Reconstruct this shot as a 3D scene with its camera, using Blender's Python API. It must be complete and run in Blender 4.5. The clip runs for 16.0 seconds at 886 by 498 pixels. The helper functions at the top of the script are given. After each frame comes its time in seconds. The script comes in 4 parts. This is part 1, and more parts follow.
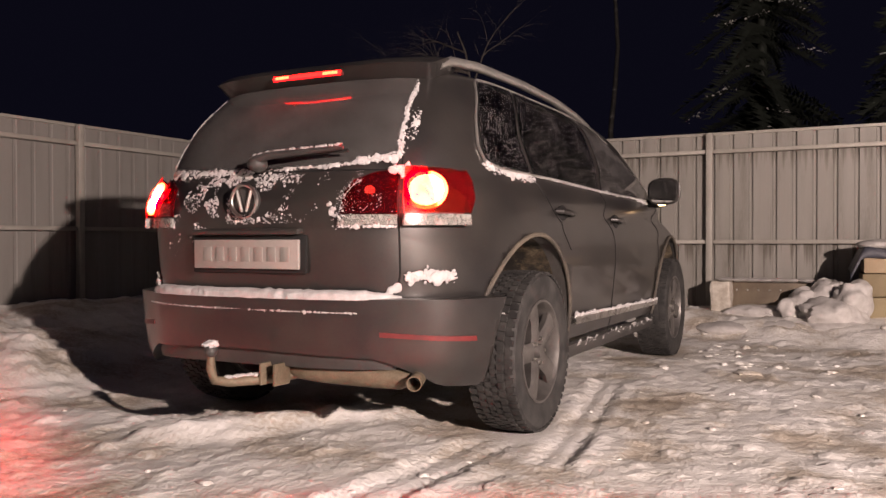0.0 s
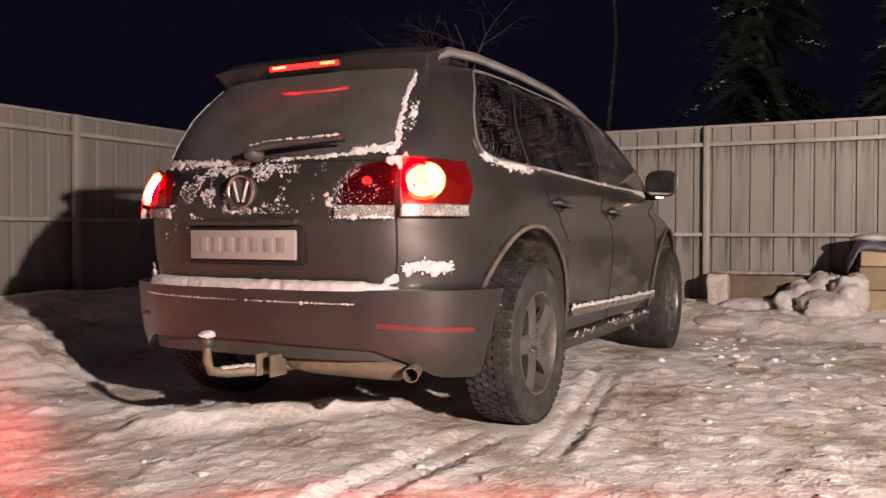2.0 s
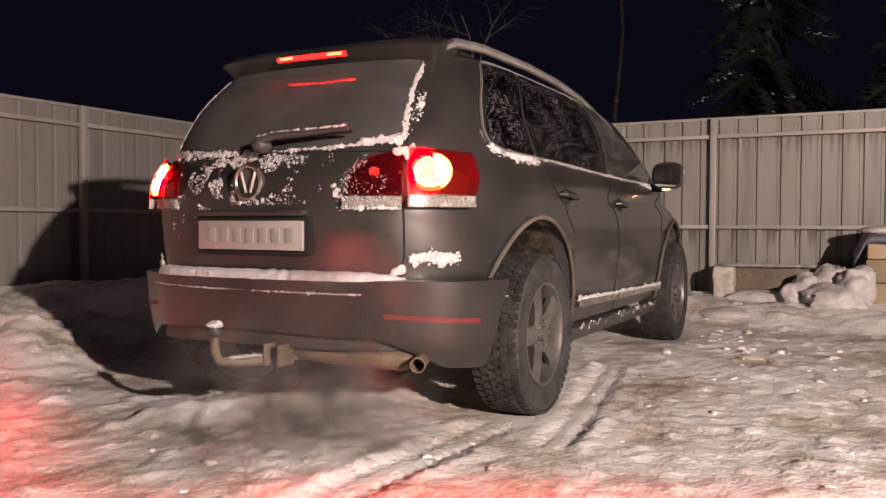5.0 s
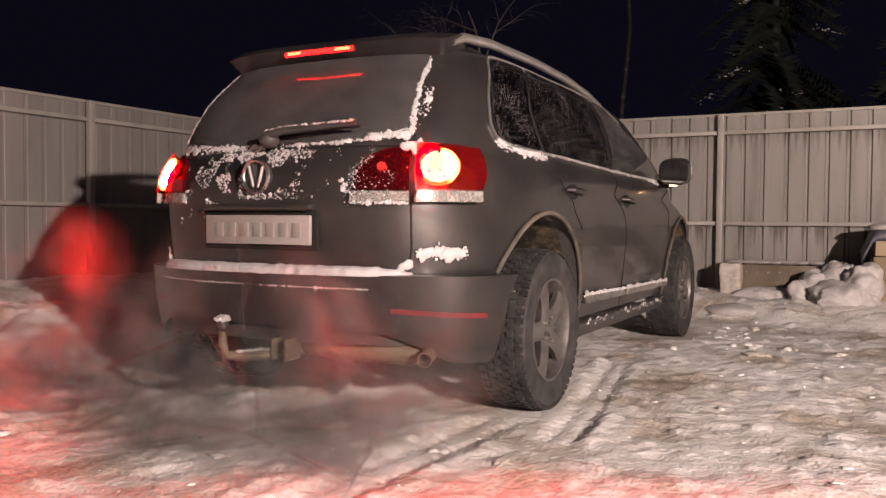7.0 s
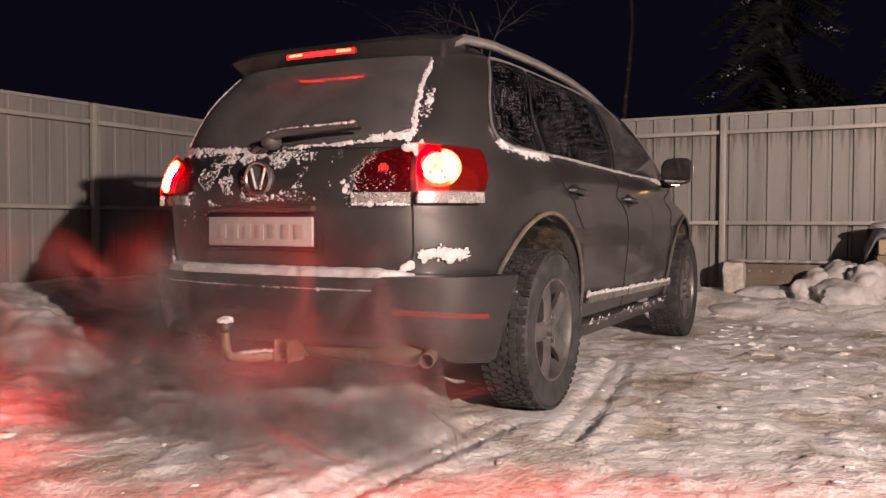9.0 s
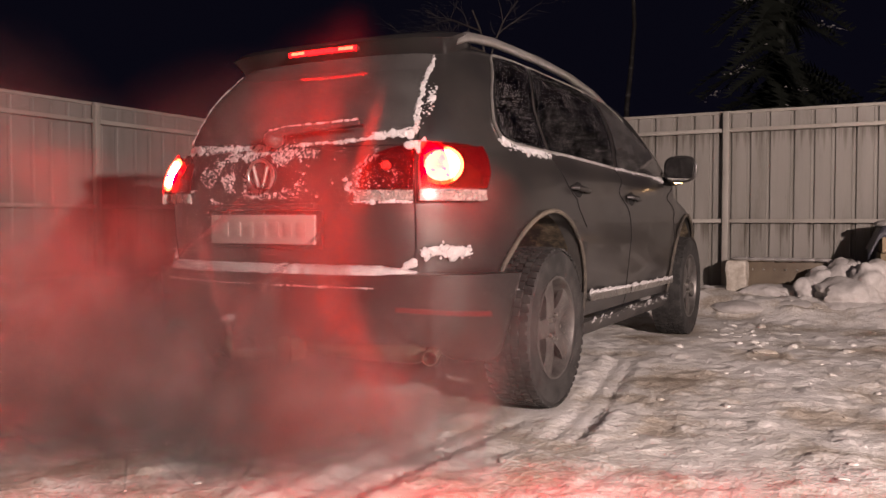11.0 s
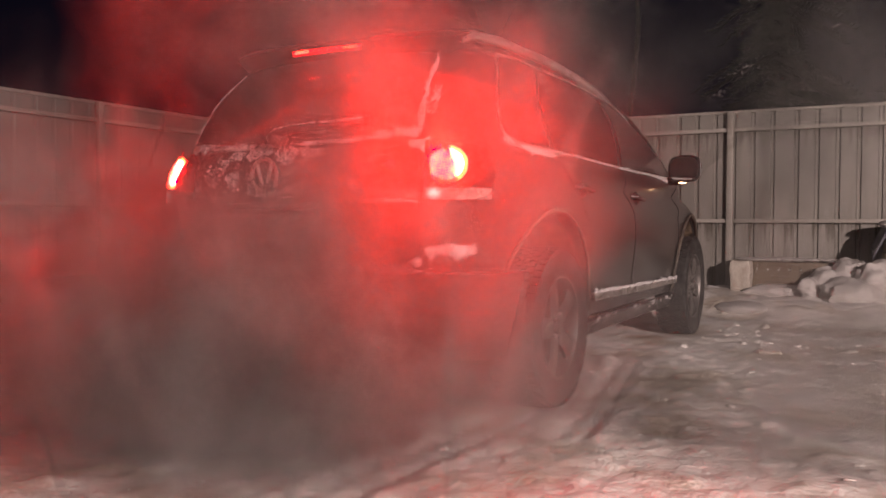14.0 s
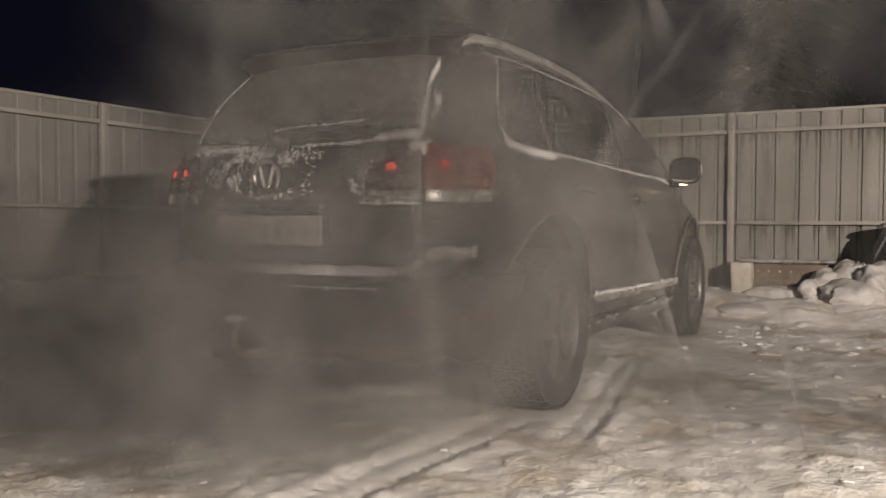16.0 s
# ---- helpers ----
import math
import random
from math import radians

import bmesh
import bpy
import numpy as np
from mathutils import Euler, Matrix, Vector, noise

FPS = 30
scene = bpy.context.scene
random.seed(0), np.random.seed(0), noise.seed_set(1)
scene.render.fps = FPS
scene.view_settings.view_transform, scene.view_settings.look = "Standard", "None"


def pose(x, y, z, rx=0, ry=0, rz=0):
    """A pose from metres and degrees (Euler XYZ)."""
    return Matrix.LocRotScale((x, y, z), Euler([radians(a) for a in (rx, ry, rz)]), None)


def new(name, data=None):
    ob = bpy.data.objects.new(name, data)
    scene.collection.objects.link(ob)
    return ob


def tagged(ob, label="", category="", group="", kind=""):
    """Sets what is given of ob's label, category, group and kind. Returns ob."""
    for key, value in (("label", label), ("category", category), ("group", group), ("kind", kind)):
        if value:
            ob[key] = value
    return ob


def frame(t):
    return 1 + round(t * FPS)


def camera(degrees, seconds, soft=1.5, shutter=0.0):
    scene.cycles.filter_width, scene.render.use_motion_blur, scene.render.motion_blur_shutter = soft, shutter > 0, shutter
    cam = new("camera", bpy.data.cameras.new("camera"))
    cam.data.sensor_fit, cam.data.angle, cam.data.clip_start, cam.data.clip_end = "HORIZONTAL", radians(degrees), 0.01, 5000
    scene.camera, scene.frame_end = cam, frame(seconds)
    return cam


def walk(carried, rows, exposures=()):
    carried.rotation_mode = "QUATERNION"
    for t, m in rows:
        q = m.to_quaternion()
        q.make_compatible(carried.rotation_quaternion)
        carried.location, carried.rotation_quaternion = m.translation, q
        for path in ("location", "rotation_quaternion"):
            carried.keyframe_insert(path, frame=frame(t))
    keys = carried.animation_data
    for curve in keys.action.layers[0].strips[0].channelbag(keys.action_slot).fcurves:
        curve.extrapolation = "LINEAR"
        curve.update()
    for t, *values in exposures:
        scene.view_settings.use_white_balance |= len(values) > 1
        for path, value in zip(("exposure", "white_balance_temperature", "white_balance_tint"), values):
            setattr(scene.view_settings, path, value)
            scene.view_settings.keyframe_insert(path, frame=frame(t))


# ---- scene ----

# ---- camera ----
cam = camera(55.9, 16.0)
PATH = [  # seconds, x, y, z, turn, tilt, lean
    (0, 2.318, -2.670, 0.881, 27.43, -0.60, -0.12),
    (0.5, 2.324, -2.670, 0.884, 27.36, -0.71, -0.08),
    (1, 2.320, -2.665, 0.879, 27.29, -0.82, -0.06),
    (1.5, 2.317, -2.662, 0.881, 27.25, -1.02, 0.06),
    (2, 2.312, -2.662, 0.875, 27.22, -1.11, 0.06),
    (2.5, 2.313, -2.665, 0.880, 27.20, -1.17, 0.20),
    (3, 2.312, -2.666, 0.878, 27.29, -1.19, 0.15),
    (3.5, 2.317, -2.671, 0.876, 27.39, -1.27, 0.22),
    (4, 2.312, -2.669, 0.874, 27.44, -1.42, 0.21),
    (6.5, 2.309, -2.677, 0.867, 27.88, -1.84, 0.32),
    (7, 2.305, -2.676, 0.866, 27.96, -1.92, 0.38),
    (7.5, 2.308, -2.677, 0.863, 28.08, -1.99, 0.32),
    (8, 2.308, -2.680, 0.864, 28.12, -1.97, 0.24),
    (8.5, 2.313, -2.685, 0.866, 28.21, -1.91, 0.16),
    (9, 2.318, -2.682, 0.868, 28.23, -1.89, 0.10),
    (11.5, 2.314, -2.678, 0.860, 28.43, -1.94, 0.01),
    (12, 2.313, -2.677, 0.863, 28.47, -1.88, 0.03),
    (12.5, 2.317, -2.677, 0.862, 28.53, -1.80, -0.04),
    (13, 2.313, -2.673, 0.862, 28.53, -1.79, 0.04),
    (13.5, 2.307, -2.674, 0.857, 28.56, -1.86, 0.02),
    (14, 2.305, -2.673, 0.858, 28.58, -1.95, 0.10),
    (14.5, 2.308, -2.681, 0.857, 28.59, -1.97, 0.14),
    (15, 2.308, -2.680, 0.858, 28.59, -2.03, 0.16),
    (15.5, 2.313, -2.681, 0.860, 28.62, -2.02, 0.20),
    (16, 2.316, -2.686, 0.864, 28.70, -1.90, 0.17),
]
LOOKS = [(0, 0.08, 6600, 22), (8.5, 0.03, 6600, 23), (12, -0.32, 6600, 26), (14.0, -0.36, 6600, 27), (14.2, -0.3, 6400, -6), (14.6, -0.25, 6400, -5), (15.2, -0.05, 6350, 2), (16, 0.05, 6350, 8)]
walk(cam, [(t, pose(x, y, z, 90 + p, 0, a) @ pose(0, 0, 0, 0, 0, r)) for t, x, y, z, a, p, r in PATH], LOOKS)

# ---- light: night sky, one floodlight on a house across the yard ----
world = bpy.data.worlds.new("night")
scene.world = world
world.use_nodes = True
world.node_tree.nodes["Background"].inputs[0].default_value = (0.10, 0.10, 0.22, 1)
world.node_tree.nodes["Background"].inputs[1].default_value = 0.028
lamp_data = bpy.data.lights.new("floodlight", "POINT")
lamp_data.energy, lamp_data.color, lamp_data.shadow_soft_size = 4200, (1.0, 0.84, 0.72), 0.07
lamp = new("floodlight", lamp_data)
lamp.location = (7.0, -3.7, 2.5)
scene.cycles.transparent_max_bounces = 64


# ---- materials ----
def material(name, rough=0.6, metal=0.0, colours=((0, (0.5, 0.5, 0.5)), (1, (0.6, 0.6, 0.6))), scale=6.0, detail=6.0, fine=90.0, bump=0.2,
             depth=0.01, rough_spread=0.15, coat=0.0, stretch=(1, 1, 1), space="Object"):
    """A node material: colour from a two-scale noise, varied roughness, fine relief."""
    m = bpy.data.materials.new(name)
    m.use_nodes = True
    nt, n, l = m.node_tree, m.node_tree.nodes, m.node_tree.links
    b = n["Principled BSDF"]
    co = n.new("ShaderNodeTexCoord")
    mp = n.new("ShaderNodeMapping")
    mp.inputs["Scale"].default_value = stretch
    l.new(co.outputs[space], mp.inputs[0])
    big, small = n.new("ShaderNodeTexNoise"), n.new("ShaderNodeTexNoise")
    for t, sc, de in ((big, scale, detail), (small, fine, 3.0)):
        t.inputs["Scale"].default_value, t.inputs["Detail"].default_value = sc, de
        l.new(mp.outputs[0], t.inputs["Vector"])
    mix = n.new("ShaderNodeMath")
    mix.operation = "MULTIPLY_ADD"
    mix.inputs[1].default_value, mix.inputs[2].default_value = 0.3, -0.15
    l.new(small.outputs[0], mix.inputs[0])
    add = n.new("ShaderNodeMath")
    add.operation = "ADD"
    l.new(big.outputs[0], add.inputs[0]), l.new(mix.outputs[0], add.inputs[1])
    ramp = n.new("ShaderNodeValToRGB")
    r = ramp.color_ramp
    while len(r.elements) < len(colours):
        r.elements.new(0.5)
    for e, (p, c) in zip(r.elements, colours):
        e.position, e.color = p, (*c, 1)
    l.new(add.outputs[0], ramp.inputs[0])
    l.new(ramp.outputs[0], b.inputs["Base Color"])
    rr = n.new("ShaderNodeMath")
    rr.operation = "MULTIPLY_ADD"
    rr.inputs[1].default_value, rr.inputs[2].default_value = rough_spread, rough - rough_spread / 2
    l.new(add.outputs[0], rr.inputs[0])
    l.new(rr.outputs[0], b.inputs["Roughness"])
    b.inputs["Metallic"].default_value, b.inputs["Coat Weight"].default_value = metal, coat
    if bump:
        bp = n.new("ShaderNodeBump")
        bp.inputs["Strength"].default_value, bp.inputs["Distance"].default_value = bump, depth
        l.new(add.outputs[0], bp.inputs["Height"])
        l.new(bp.outputs[0], b.inputs["Normal"])
    return m


def glow(name, colour, strength):
    m = bpy.data.materials.new(name)
    m.use_nodes = True
    b = m.node_tree.nodes["Principled BSDF"]
    b.inputs["Base Color"].default_value = (*colour, 1)
    b.inputs["Emission Color"].default_value, b.inputs["Emission Strength"].default_value = (*colour, 1), strength
    return m


def glassy(name, tint, rough=0.03, gloss=1.45, film=None, share=(0, 0), scale=140.0, lo=0.52, hi=0.62, patchy=0.4, scatter=None):
    """Thin glass: clear but for its tint, with a true gloss; film: frost or dirt that covers a broken share of it."""
    m = bpy.data.materials.new(name)
    m.use_nodes = True
    n, l = m.node_tree.nodes, m.node_tree.links
    n.remove(n["Principled BSDF"])
    out = n["Material Output"]
    clear, shine, fres, mx = n.new("ShaderNodeBsdfTransparent"), n.new("ShaderNodeBsdfGlossy"), n.new("ShaderNodeFresnel"), n.new("ShaderNodeMixShader")
    clear.inputs[0].default_value = (*tint, 1)
    shine.inputs["Roughness"].default_value, fres.inputs[0].default_value = rough, gloss
    l.new(fres.outputs[0], mx.inputs[0]), l.new(clear.outputs[0], mx.inputs[1]), l.new(shine.outputs[0], mx.inputs[2])
    last = mx
    if film:
        co, tex, big, ramp = n.new("ShaderNodeTexCoord"), n.new("ShaderNodeTexNoise"), n.new("ShaderNodeTexNoise"), n.new("ShaderNodeMapRange")
        tex.inputs["Scale"].default_value, tex.inputs["Detail"].default_value = scale, 4
        big.inputs["Scale"].default_value, big.inputs["Detail"].default_value = 7.0, 4
        av, ad = n.new("ShaderNodeMath"), n.new("ShaderNodeMath")
        av.operation, ad.operation = "MULTIPLY_ADD", "ADD"
        av.inputs[1].default_value, av.inputs[2].default_value = patchy, -patchy / 2
        l.new(co.outputs["Object"], tex.inputs["Vector"]), l.new(co.outputs["Object"], big.inputs["Vector"])
        l.new(big.outputs[0], av.inputs[0]), l.new(tex.outputs[0], ad.inputs[0]), l.new(av.outputs[0], ad.inputs[1])
        for k, v in enumerate((lo, hi, share[0], share[1])):
            ramp.inputs[k + 1].default_value = v
        l.new(ad.outputs[0], ramp.inputs[0])
        d = n.new("ShaderNodeBsdfDiffuse")
        d.inputs[0].default_value = (*film, 1)
        last = n.new("ShaderNodeMixShader")
        cover = d
        if scatter:
            through_light, cover = n.new("ShaderNodeBsdfTranslucent"), n.new("ShaderNodeMixShader")
            through_light.inputs[0].default_value = (*scatter, 1)
            l.new(d.outputs[0], cover.inputs[1]), l.new(through_light.outputs[0], cover.inputs[2])
        l.new(ramp.outputs[0], last.inputs[0]), l.new(mx.outputs[0], last.inputs[1]), l.new(cover.outputs[0], last.inputs[2])
    l.new(last.outputs[0], out.inputs[0])
    return m


PAINT = material("dark grey car paint under road dirt", 0.34, 0.35, ((0.3, (0.026, 0.025, 0.026)), (0.7, (0.058, 0.053, 0.048))), 2.5, 6, 260, 0.05, 0.001, 0.2, 0.35)
PLASTIC = material("dirty dark plastic", 0.55, 0, ((0.3, (0.03, 0.03, 0.03)), (0.7, (0.07, 0.065, 0.06))), 5, 6, 200, 0.15, 0.002)
UNDER = material("black underbody", 0.8, 0, ((0.3, (0.012, 0.011, 0.01)), (0.7, (0.03, 0.027, 0.024))), 6, 6, 80, 0.3, 0.01)
RUST = material("salty brown exhaust metal", 0.6, 0.3, ((0.3, (0.10, 0.078, 0.05)), (0.7, (0.25, 0.20, 0.14))), 9, 7, 120, 0.3, 0.004)
CHROME = material("dulled chrome", 0.28, 1.0, ((0.3, (0.45, 0.44, 0.42)), (0.7, (0.65, 0.63, 0.6))), 8, 5, 200, 0.05, 0.001)
TRIM = material("bright window trim", 0.35, 0.8, ((0.3, (0.45, 0.44, 0.42)), (0.7, (0.62, 0.6, 0.57))), 8, 5, 200, 0.05, 0.001)
RUBBER = material("snow-dusted tyre rubber", 0.75, 0, ((0.35, (0.018, 0.018, 0.018)), (0.75, (0.06, 0.058, 0.055))), 14, 7, 160, 0.25, 0.004)
ALLOY = material("dirty silver alloy", 0.45, 0.6, ((0.3, (0.10, 0.095, 0.09)), (0.7, (0.21, 0.20, 0.19))), 9, 6, 180, 0.1, 0.002)
CARSNOW = material("thin frozen snow", 0.8, 0, ((0.3, (0.42, 0.41, 0.41)), (0.7, (0.62, 0.61, 0.61))), 25, 6, 160, 0.5, 0.008)
SNOW = material("grey old snow", 0.75, 0, ((0.3, (0.48, 0.46, 0.44)), (0.7, (0.64, 0.62, 0.60))), 18, 6, 140, 0.5, 0.012)
PLATE = material("blurred plate", 0.5, 0, ((0.3, (0.27, 0.255, 0.235)), (0.7, (0.34, 0.32, 0.30))), 3, 3, 60, 0, 0)
GREY = material("grey blurred lettering", 0.5, 0, ((0.3, (0.24, 0.228, 0.21)), (0.7, (0.29, 0.275, 0.255))), 3, 3, 60, 0, 0)
BLACK = material("black for seams, trim and unlit hollows", 0.9, 0, ((0.3, (0.004, 0.004, 0.004)), (0.7, (0.01, 0.01, 0.01))), 9, 4, 60, 0, 0)
ARCHDIRT = material("salt-crusted arch edge", 0.7, 0, ((0.35, (0.05, 0.045, 0.04)), (0.6, (0.13, 0.11, 0.085))), 7, 6, 160, 0.3, 0.003)
LINER = material("dirt-caked arch liner", 0.85, 0, ((0.42, (0.02, 0.017, 0.013)), (0.55, (0.09, 0.07, 0.045)), (0.7, (0.22, 0.18, 0.12))), 11, 7, 90, 0.6, 0.012)
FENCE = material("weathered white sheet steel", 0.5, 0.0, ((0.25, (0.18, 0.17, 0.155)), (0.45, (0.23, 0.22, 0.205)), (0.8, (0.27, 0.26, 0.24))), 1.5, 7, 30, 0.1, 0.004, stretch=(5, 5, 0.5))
def streaked(m, heights, colour=(0.075, 0.062, 0.045)):
    """Runs of dirt washed down a sheet from the rails at these heights."""
    n, l = m.node_tree.nodes, m.node_tree.links
    b = n["Principled BSDF"]
    old = b.inputs["Base Color"].links[0].from_socket
    co, mp, tex, sep = n.new("ShaderNodeTexCoord"), n.new("ShaderNodeMapping"), n.new("ShaderNodeTexNoise"), n.new("ShaderNodeSeparateXYZ")
    mp.inputs["Scale"].default_value = (26, 26, 0.6)
    tex.inputs["Scale"].default_value, tex.inputs["Detail"].default_value = 1.0, 4
    l.new(co.outputs["Object"], mp.inputs[0]), l.new(mp.outputs[0], tex.inputs["Vector"]), l.new(co.outputs["Object"], sep.inputs[0])
    for h in heights:
        run_down, under, amount, streak, mix = n.new("ShaderNodeMapRange"), n.new("ShaderNodeMath"), n.new("ShaderNodeMath"), n.new("ShaderNodeMapRange"), n.new("ShaderNodeMix")
        for k, v in enumerate((h - 0.30, h, 0.0, 0.30)):
            run_down.inputs[k + 1].default_value = v
        under.operation, under.inputs[1].default_value = "LESS_THAN", h
        l.new(sep.outputs[2], run_down.inputs[0]), l.new(sep.outputs[2], under.inputs[0])
        amount.operation = "ADD"
        l.new(run_down.outputs[0], amount.inputs[0]), l.new(tex.outputs[0], amount.inputs[1])
        for k, v in enumerate((0.66, 0.86, 0.0, 0.75)):
            streak.inputs[k + 1].default_value = v
        l.new(amount.outputs[0], streak.inputs[0])
        both = n.new("ShaderNodeMath")
        both.operation = "MULTIPLY"
        l.new(streak.outputs[0], both.inputs[0]), l.new(under.outputs[0], both.inputs[1])
        mix.data_type = "RGBA"
        l.new(both.outputs[0], mix.inputs[0]), l.new(old, mix.inputs[6])
        mix.inputs[7].default_value = (*colour, 1)
        old = mix.outputs[2]
    l.new(old, b.inputs["Base Color"])
    return m


STREAKED = streaked(material("weathered white sheet steel with dirt runs", 0.5, 0.0, ((0.25, (0.17, 0.16, 0.14)), (0.45, (0.27, 0.26, 0.235)), (0.8, (0.32, 0.305, 0.28))), 1.5, 7, 30, 0.1, 0.004, stretch=(5, 5, 0.5)), (0.80, 1.725))
RAIL = material("painted steel rail", 0.45, 0.1, ((0.3, (0.34, 0.32, 0.285)), (0.7, (0.43, 0.41, 0.37))), 4, 6, 60, 0.1, 0.003)
REDDARK = glassy("dark red lamp glass", (0.55, 0.06, 0.05), 0.1, 1.5, (0.10, 0.005, 0.008), (0.3, 0.45), 40)
REDGLASS = glassy("red lamp glass", (0.95, 0.62, 0.36), 0.1, 1.5, (0.22, 0.008, 0.012), (0.3, 0.45), 40, scatter=(0.30, 0.004, 0.008))
CLEARGLASS = glassy("clear ribbed lamp glass", (0.8, 0.8, 0.78), 0.2, 1.5, (0.5, 0.48, 0.45), (0.35, 0.6), 30)
REARGLASS = glassy("rear window under a grey frost film", (0.25, 0.25, 0.27), 0.05, 1.5, (0.42, 0.40, 0.39), (0.13, 0.19), 9, 0.3, 0.7, 0.5)
SIDEGLASS = glassy("side window speckled with snow", (0.2, 0.2, 0.22), 0.04, 1.5, (0.62, 0.58, 0.58), (0.0, 0.30), 130, 0.56, 0.70, 0.25)
FRONTGLASS = glassy("front side window", (0.3, 0.3, 0.32), 0.04, 1.5, (0.5, 0.48, 0.47), (0.06, 0.15), 20)
DISC_ON = glow("brake lamp light", (1.0, 0.011, 0.0035), 2400)
DISC_RIM = glow("brake lamp outer light", (1.0, 0.03, 0.006), 90)
DISC_OFF = material("dark red lamp back", 0.5, 0, ((0.3, (0.10, 0.012, 0.012)), (0.7, (0.18, 0.02, 0.02))), 20, 4, 100, 0.1, 0.002)
DOT = glow("rear lamp diode", (1.0, 0.05, 0.03), 1.6)
AMBER = glow("warm mirror lamp", (1.0, 0.62, 0.28), 9)


# ---- building helpers ----
def mesh_ob(name, bm, mat, parent=None, label="", smooth=True):
    me = bpy.data.meshes.new(name)
    bmesh.ops.recalc_face_normals(bm, faces=bm.faces)
    if smooth:
        for f in bm.faces:
            f.smooth = True
        for e in bm.edges:
            if len(e.link_faces) == 2 and e.calc_face_angle(0) > radians(38):
                e.smooth = False
    bm.to_mesh(me)
    bm.free()
    for m in (mat if isinstance(mat, (list, tuple)) else [mat]):
        me.materials.append(m)
    ob = new(name, me)
    if parent:
        ob.parent = parent
    if label:
        ob["label"] = label
    return ob


def part(name, bm, mat, parent, label="", smooth=True):
    return mesh_ob(name, bm, mat, parent, label, smooth)


def box(bm, a, b, bevel=0.0, turn=None):
    c = [(a[i] + b[i]) / 2 for i in range(3)]
    r = bmesh.ops.create_cube(bm, size=1, matrix=Matrix.LocRotScale(c, turn, [abs(b[i] - a[i]) for i in range(3)]))
    if bevel:
        es = {e for v in r["verts"] for e in v.link_edges}
        bmesh.ops.bevel(bm, geom=list(es), offset=bevel, segments=2, affect="EDGES", profile=0.5)
    return bm


def tube(bm, pts, radius, seg=10, closed=False):
    """A tube along points; radius is a number or one a point."""
    pts = [Vector(p) for p in pts]
    n = len(pts)
    rad = radius if isinstance(radius, (list, tuple)) else [radius] * n
    rings = []
    side = None
    for i, p in enumerate(pts):
        d = (pts[(i + 1) % n] - pts[i - 1]) if closed or 0 < i < n - 1 else (pts[1] - pts[0] if i == 0 else pts[-1] - pts[-2])
        d.normalize()
        if side is None:
            side = d.orthogonal().normalized()
        side = (side - d * side.dot(d)).normalized()
        up = d.cross(side)
        rings.append([bm.verts.new(p + (side * math.cos(a) + up * math.sin(a)) * rad[i]) for a in (2 * math.pi * k / seg for k in range(seg))])
    for i in range(n if closed else n - 1):
        a, b = rings[i], rings[(i + 1) % n]
        for k in range(seg):
            bm.faces.new((a[k], a[(k + 1) % seg], b[(k + 1) % seg], b[k]))
    if not closed:
        bm.faces.new(rings[0]), bm.faces.new(rings[-1][::-1])
    return bm


def lathe(bm, profile, seg=48, axis="x"):
    """Turns a closed profile of (radius, along) round an axis."""
    rings = []
    for k in range(seg):
        a = 2 * math.pi * k / seg
        rings.append([bm.verts.new((h, r * math.cos(a), r * math.sin(a))) for r, h in profile])
    n = len(profile)
    for k in range(seg):
        a, b = rings[k], rings[(k + 1) % seg]
        for i in range(n):
            bm.faces.new((a[i], a[(i + 1) % n], b[(i + 1) % n], b[i]))
    return bm


# ---- shape of the car: half widths and rear and front ends by height ----
BODY_Z = np.linspace(0.22, 1.71, 299)


def table(zs, vs, smooth=9):
    v = np.interp(BODY_Z, zs, vs)
    k = np.hanning(smooth + 2)[1:-1]
    return np.convolve(np.pad(v, smooth // 2, mode="edge"), k / k.sum(), mode="valid")


HALF = table((.22, .30, .40, .55, .75, .90, 1.0, 1.08, 1.14, 1.30, 1.50, 1.58, 1.62, 1.655, 1.68, 1.697, 1.71),
             (.80, .86, .895, .915, .93, .93, .92, .905, .88, .825, .75, .71, .68, .62, .51, .33, .03))
REAR = table((.22, .35, .50, .68, .80, .95, 1.05, 1.12, 1.30, 1.45, 1.58, 1.62, 1.655, 1.68, 1.697, 1.71),
             (.16, .08, .07, .06, .045, .03, .04, .085, .225, .36, .50, .53, .60, .75, 1.0, 1.5))
FRONT = table((.22, .35, .55, .75, .85, .92, .97, 1.0, 1.03, 1.30, 1.55, 1.60, 1.64, 1.67, 1.697, 1.71),
              (4.5, 4.68, 4.76, 4.75, 4.70, 4.6, 4.45, 4.3, 4.1, 3.64, 3.13, 2.93, 2.62, 2.33, 2.0, 1.6))
CURVE_R, CURVE_F = 1.3, 1.35


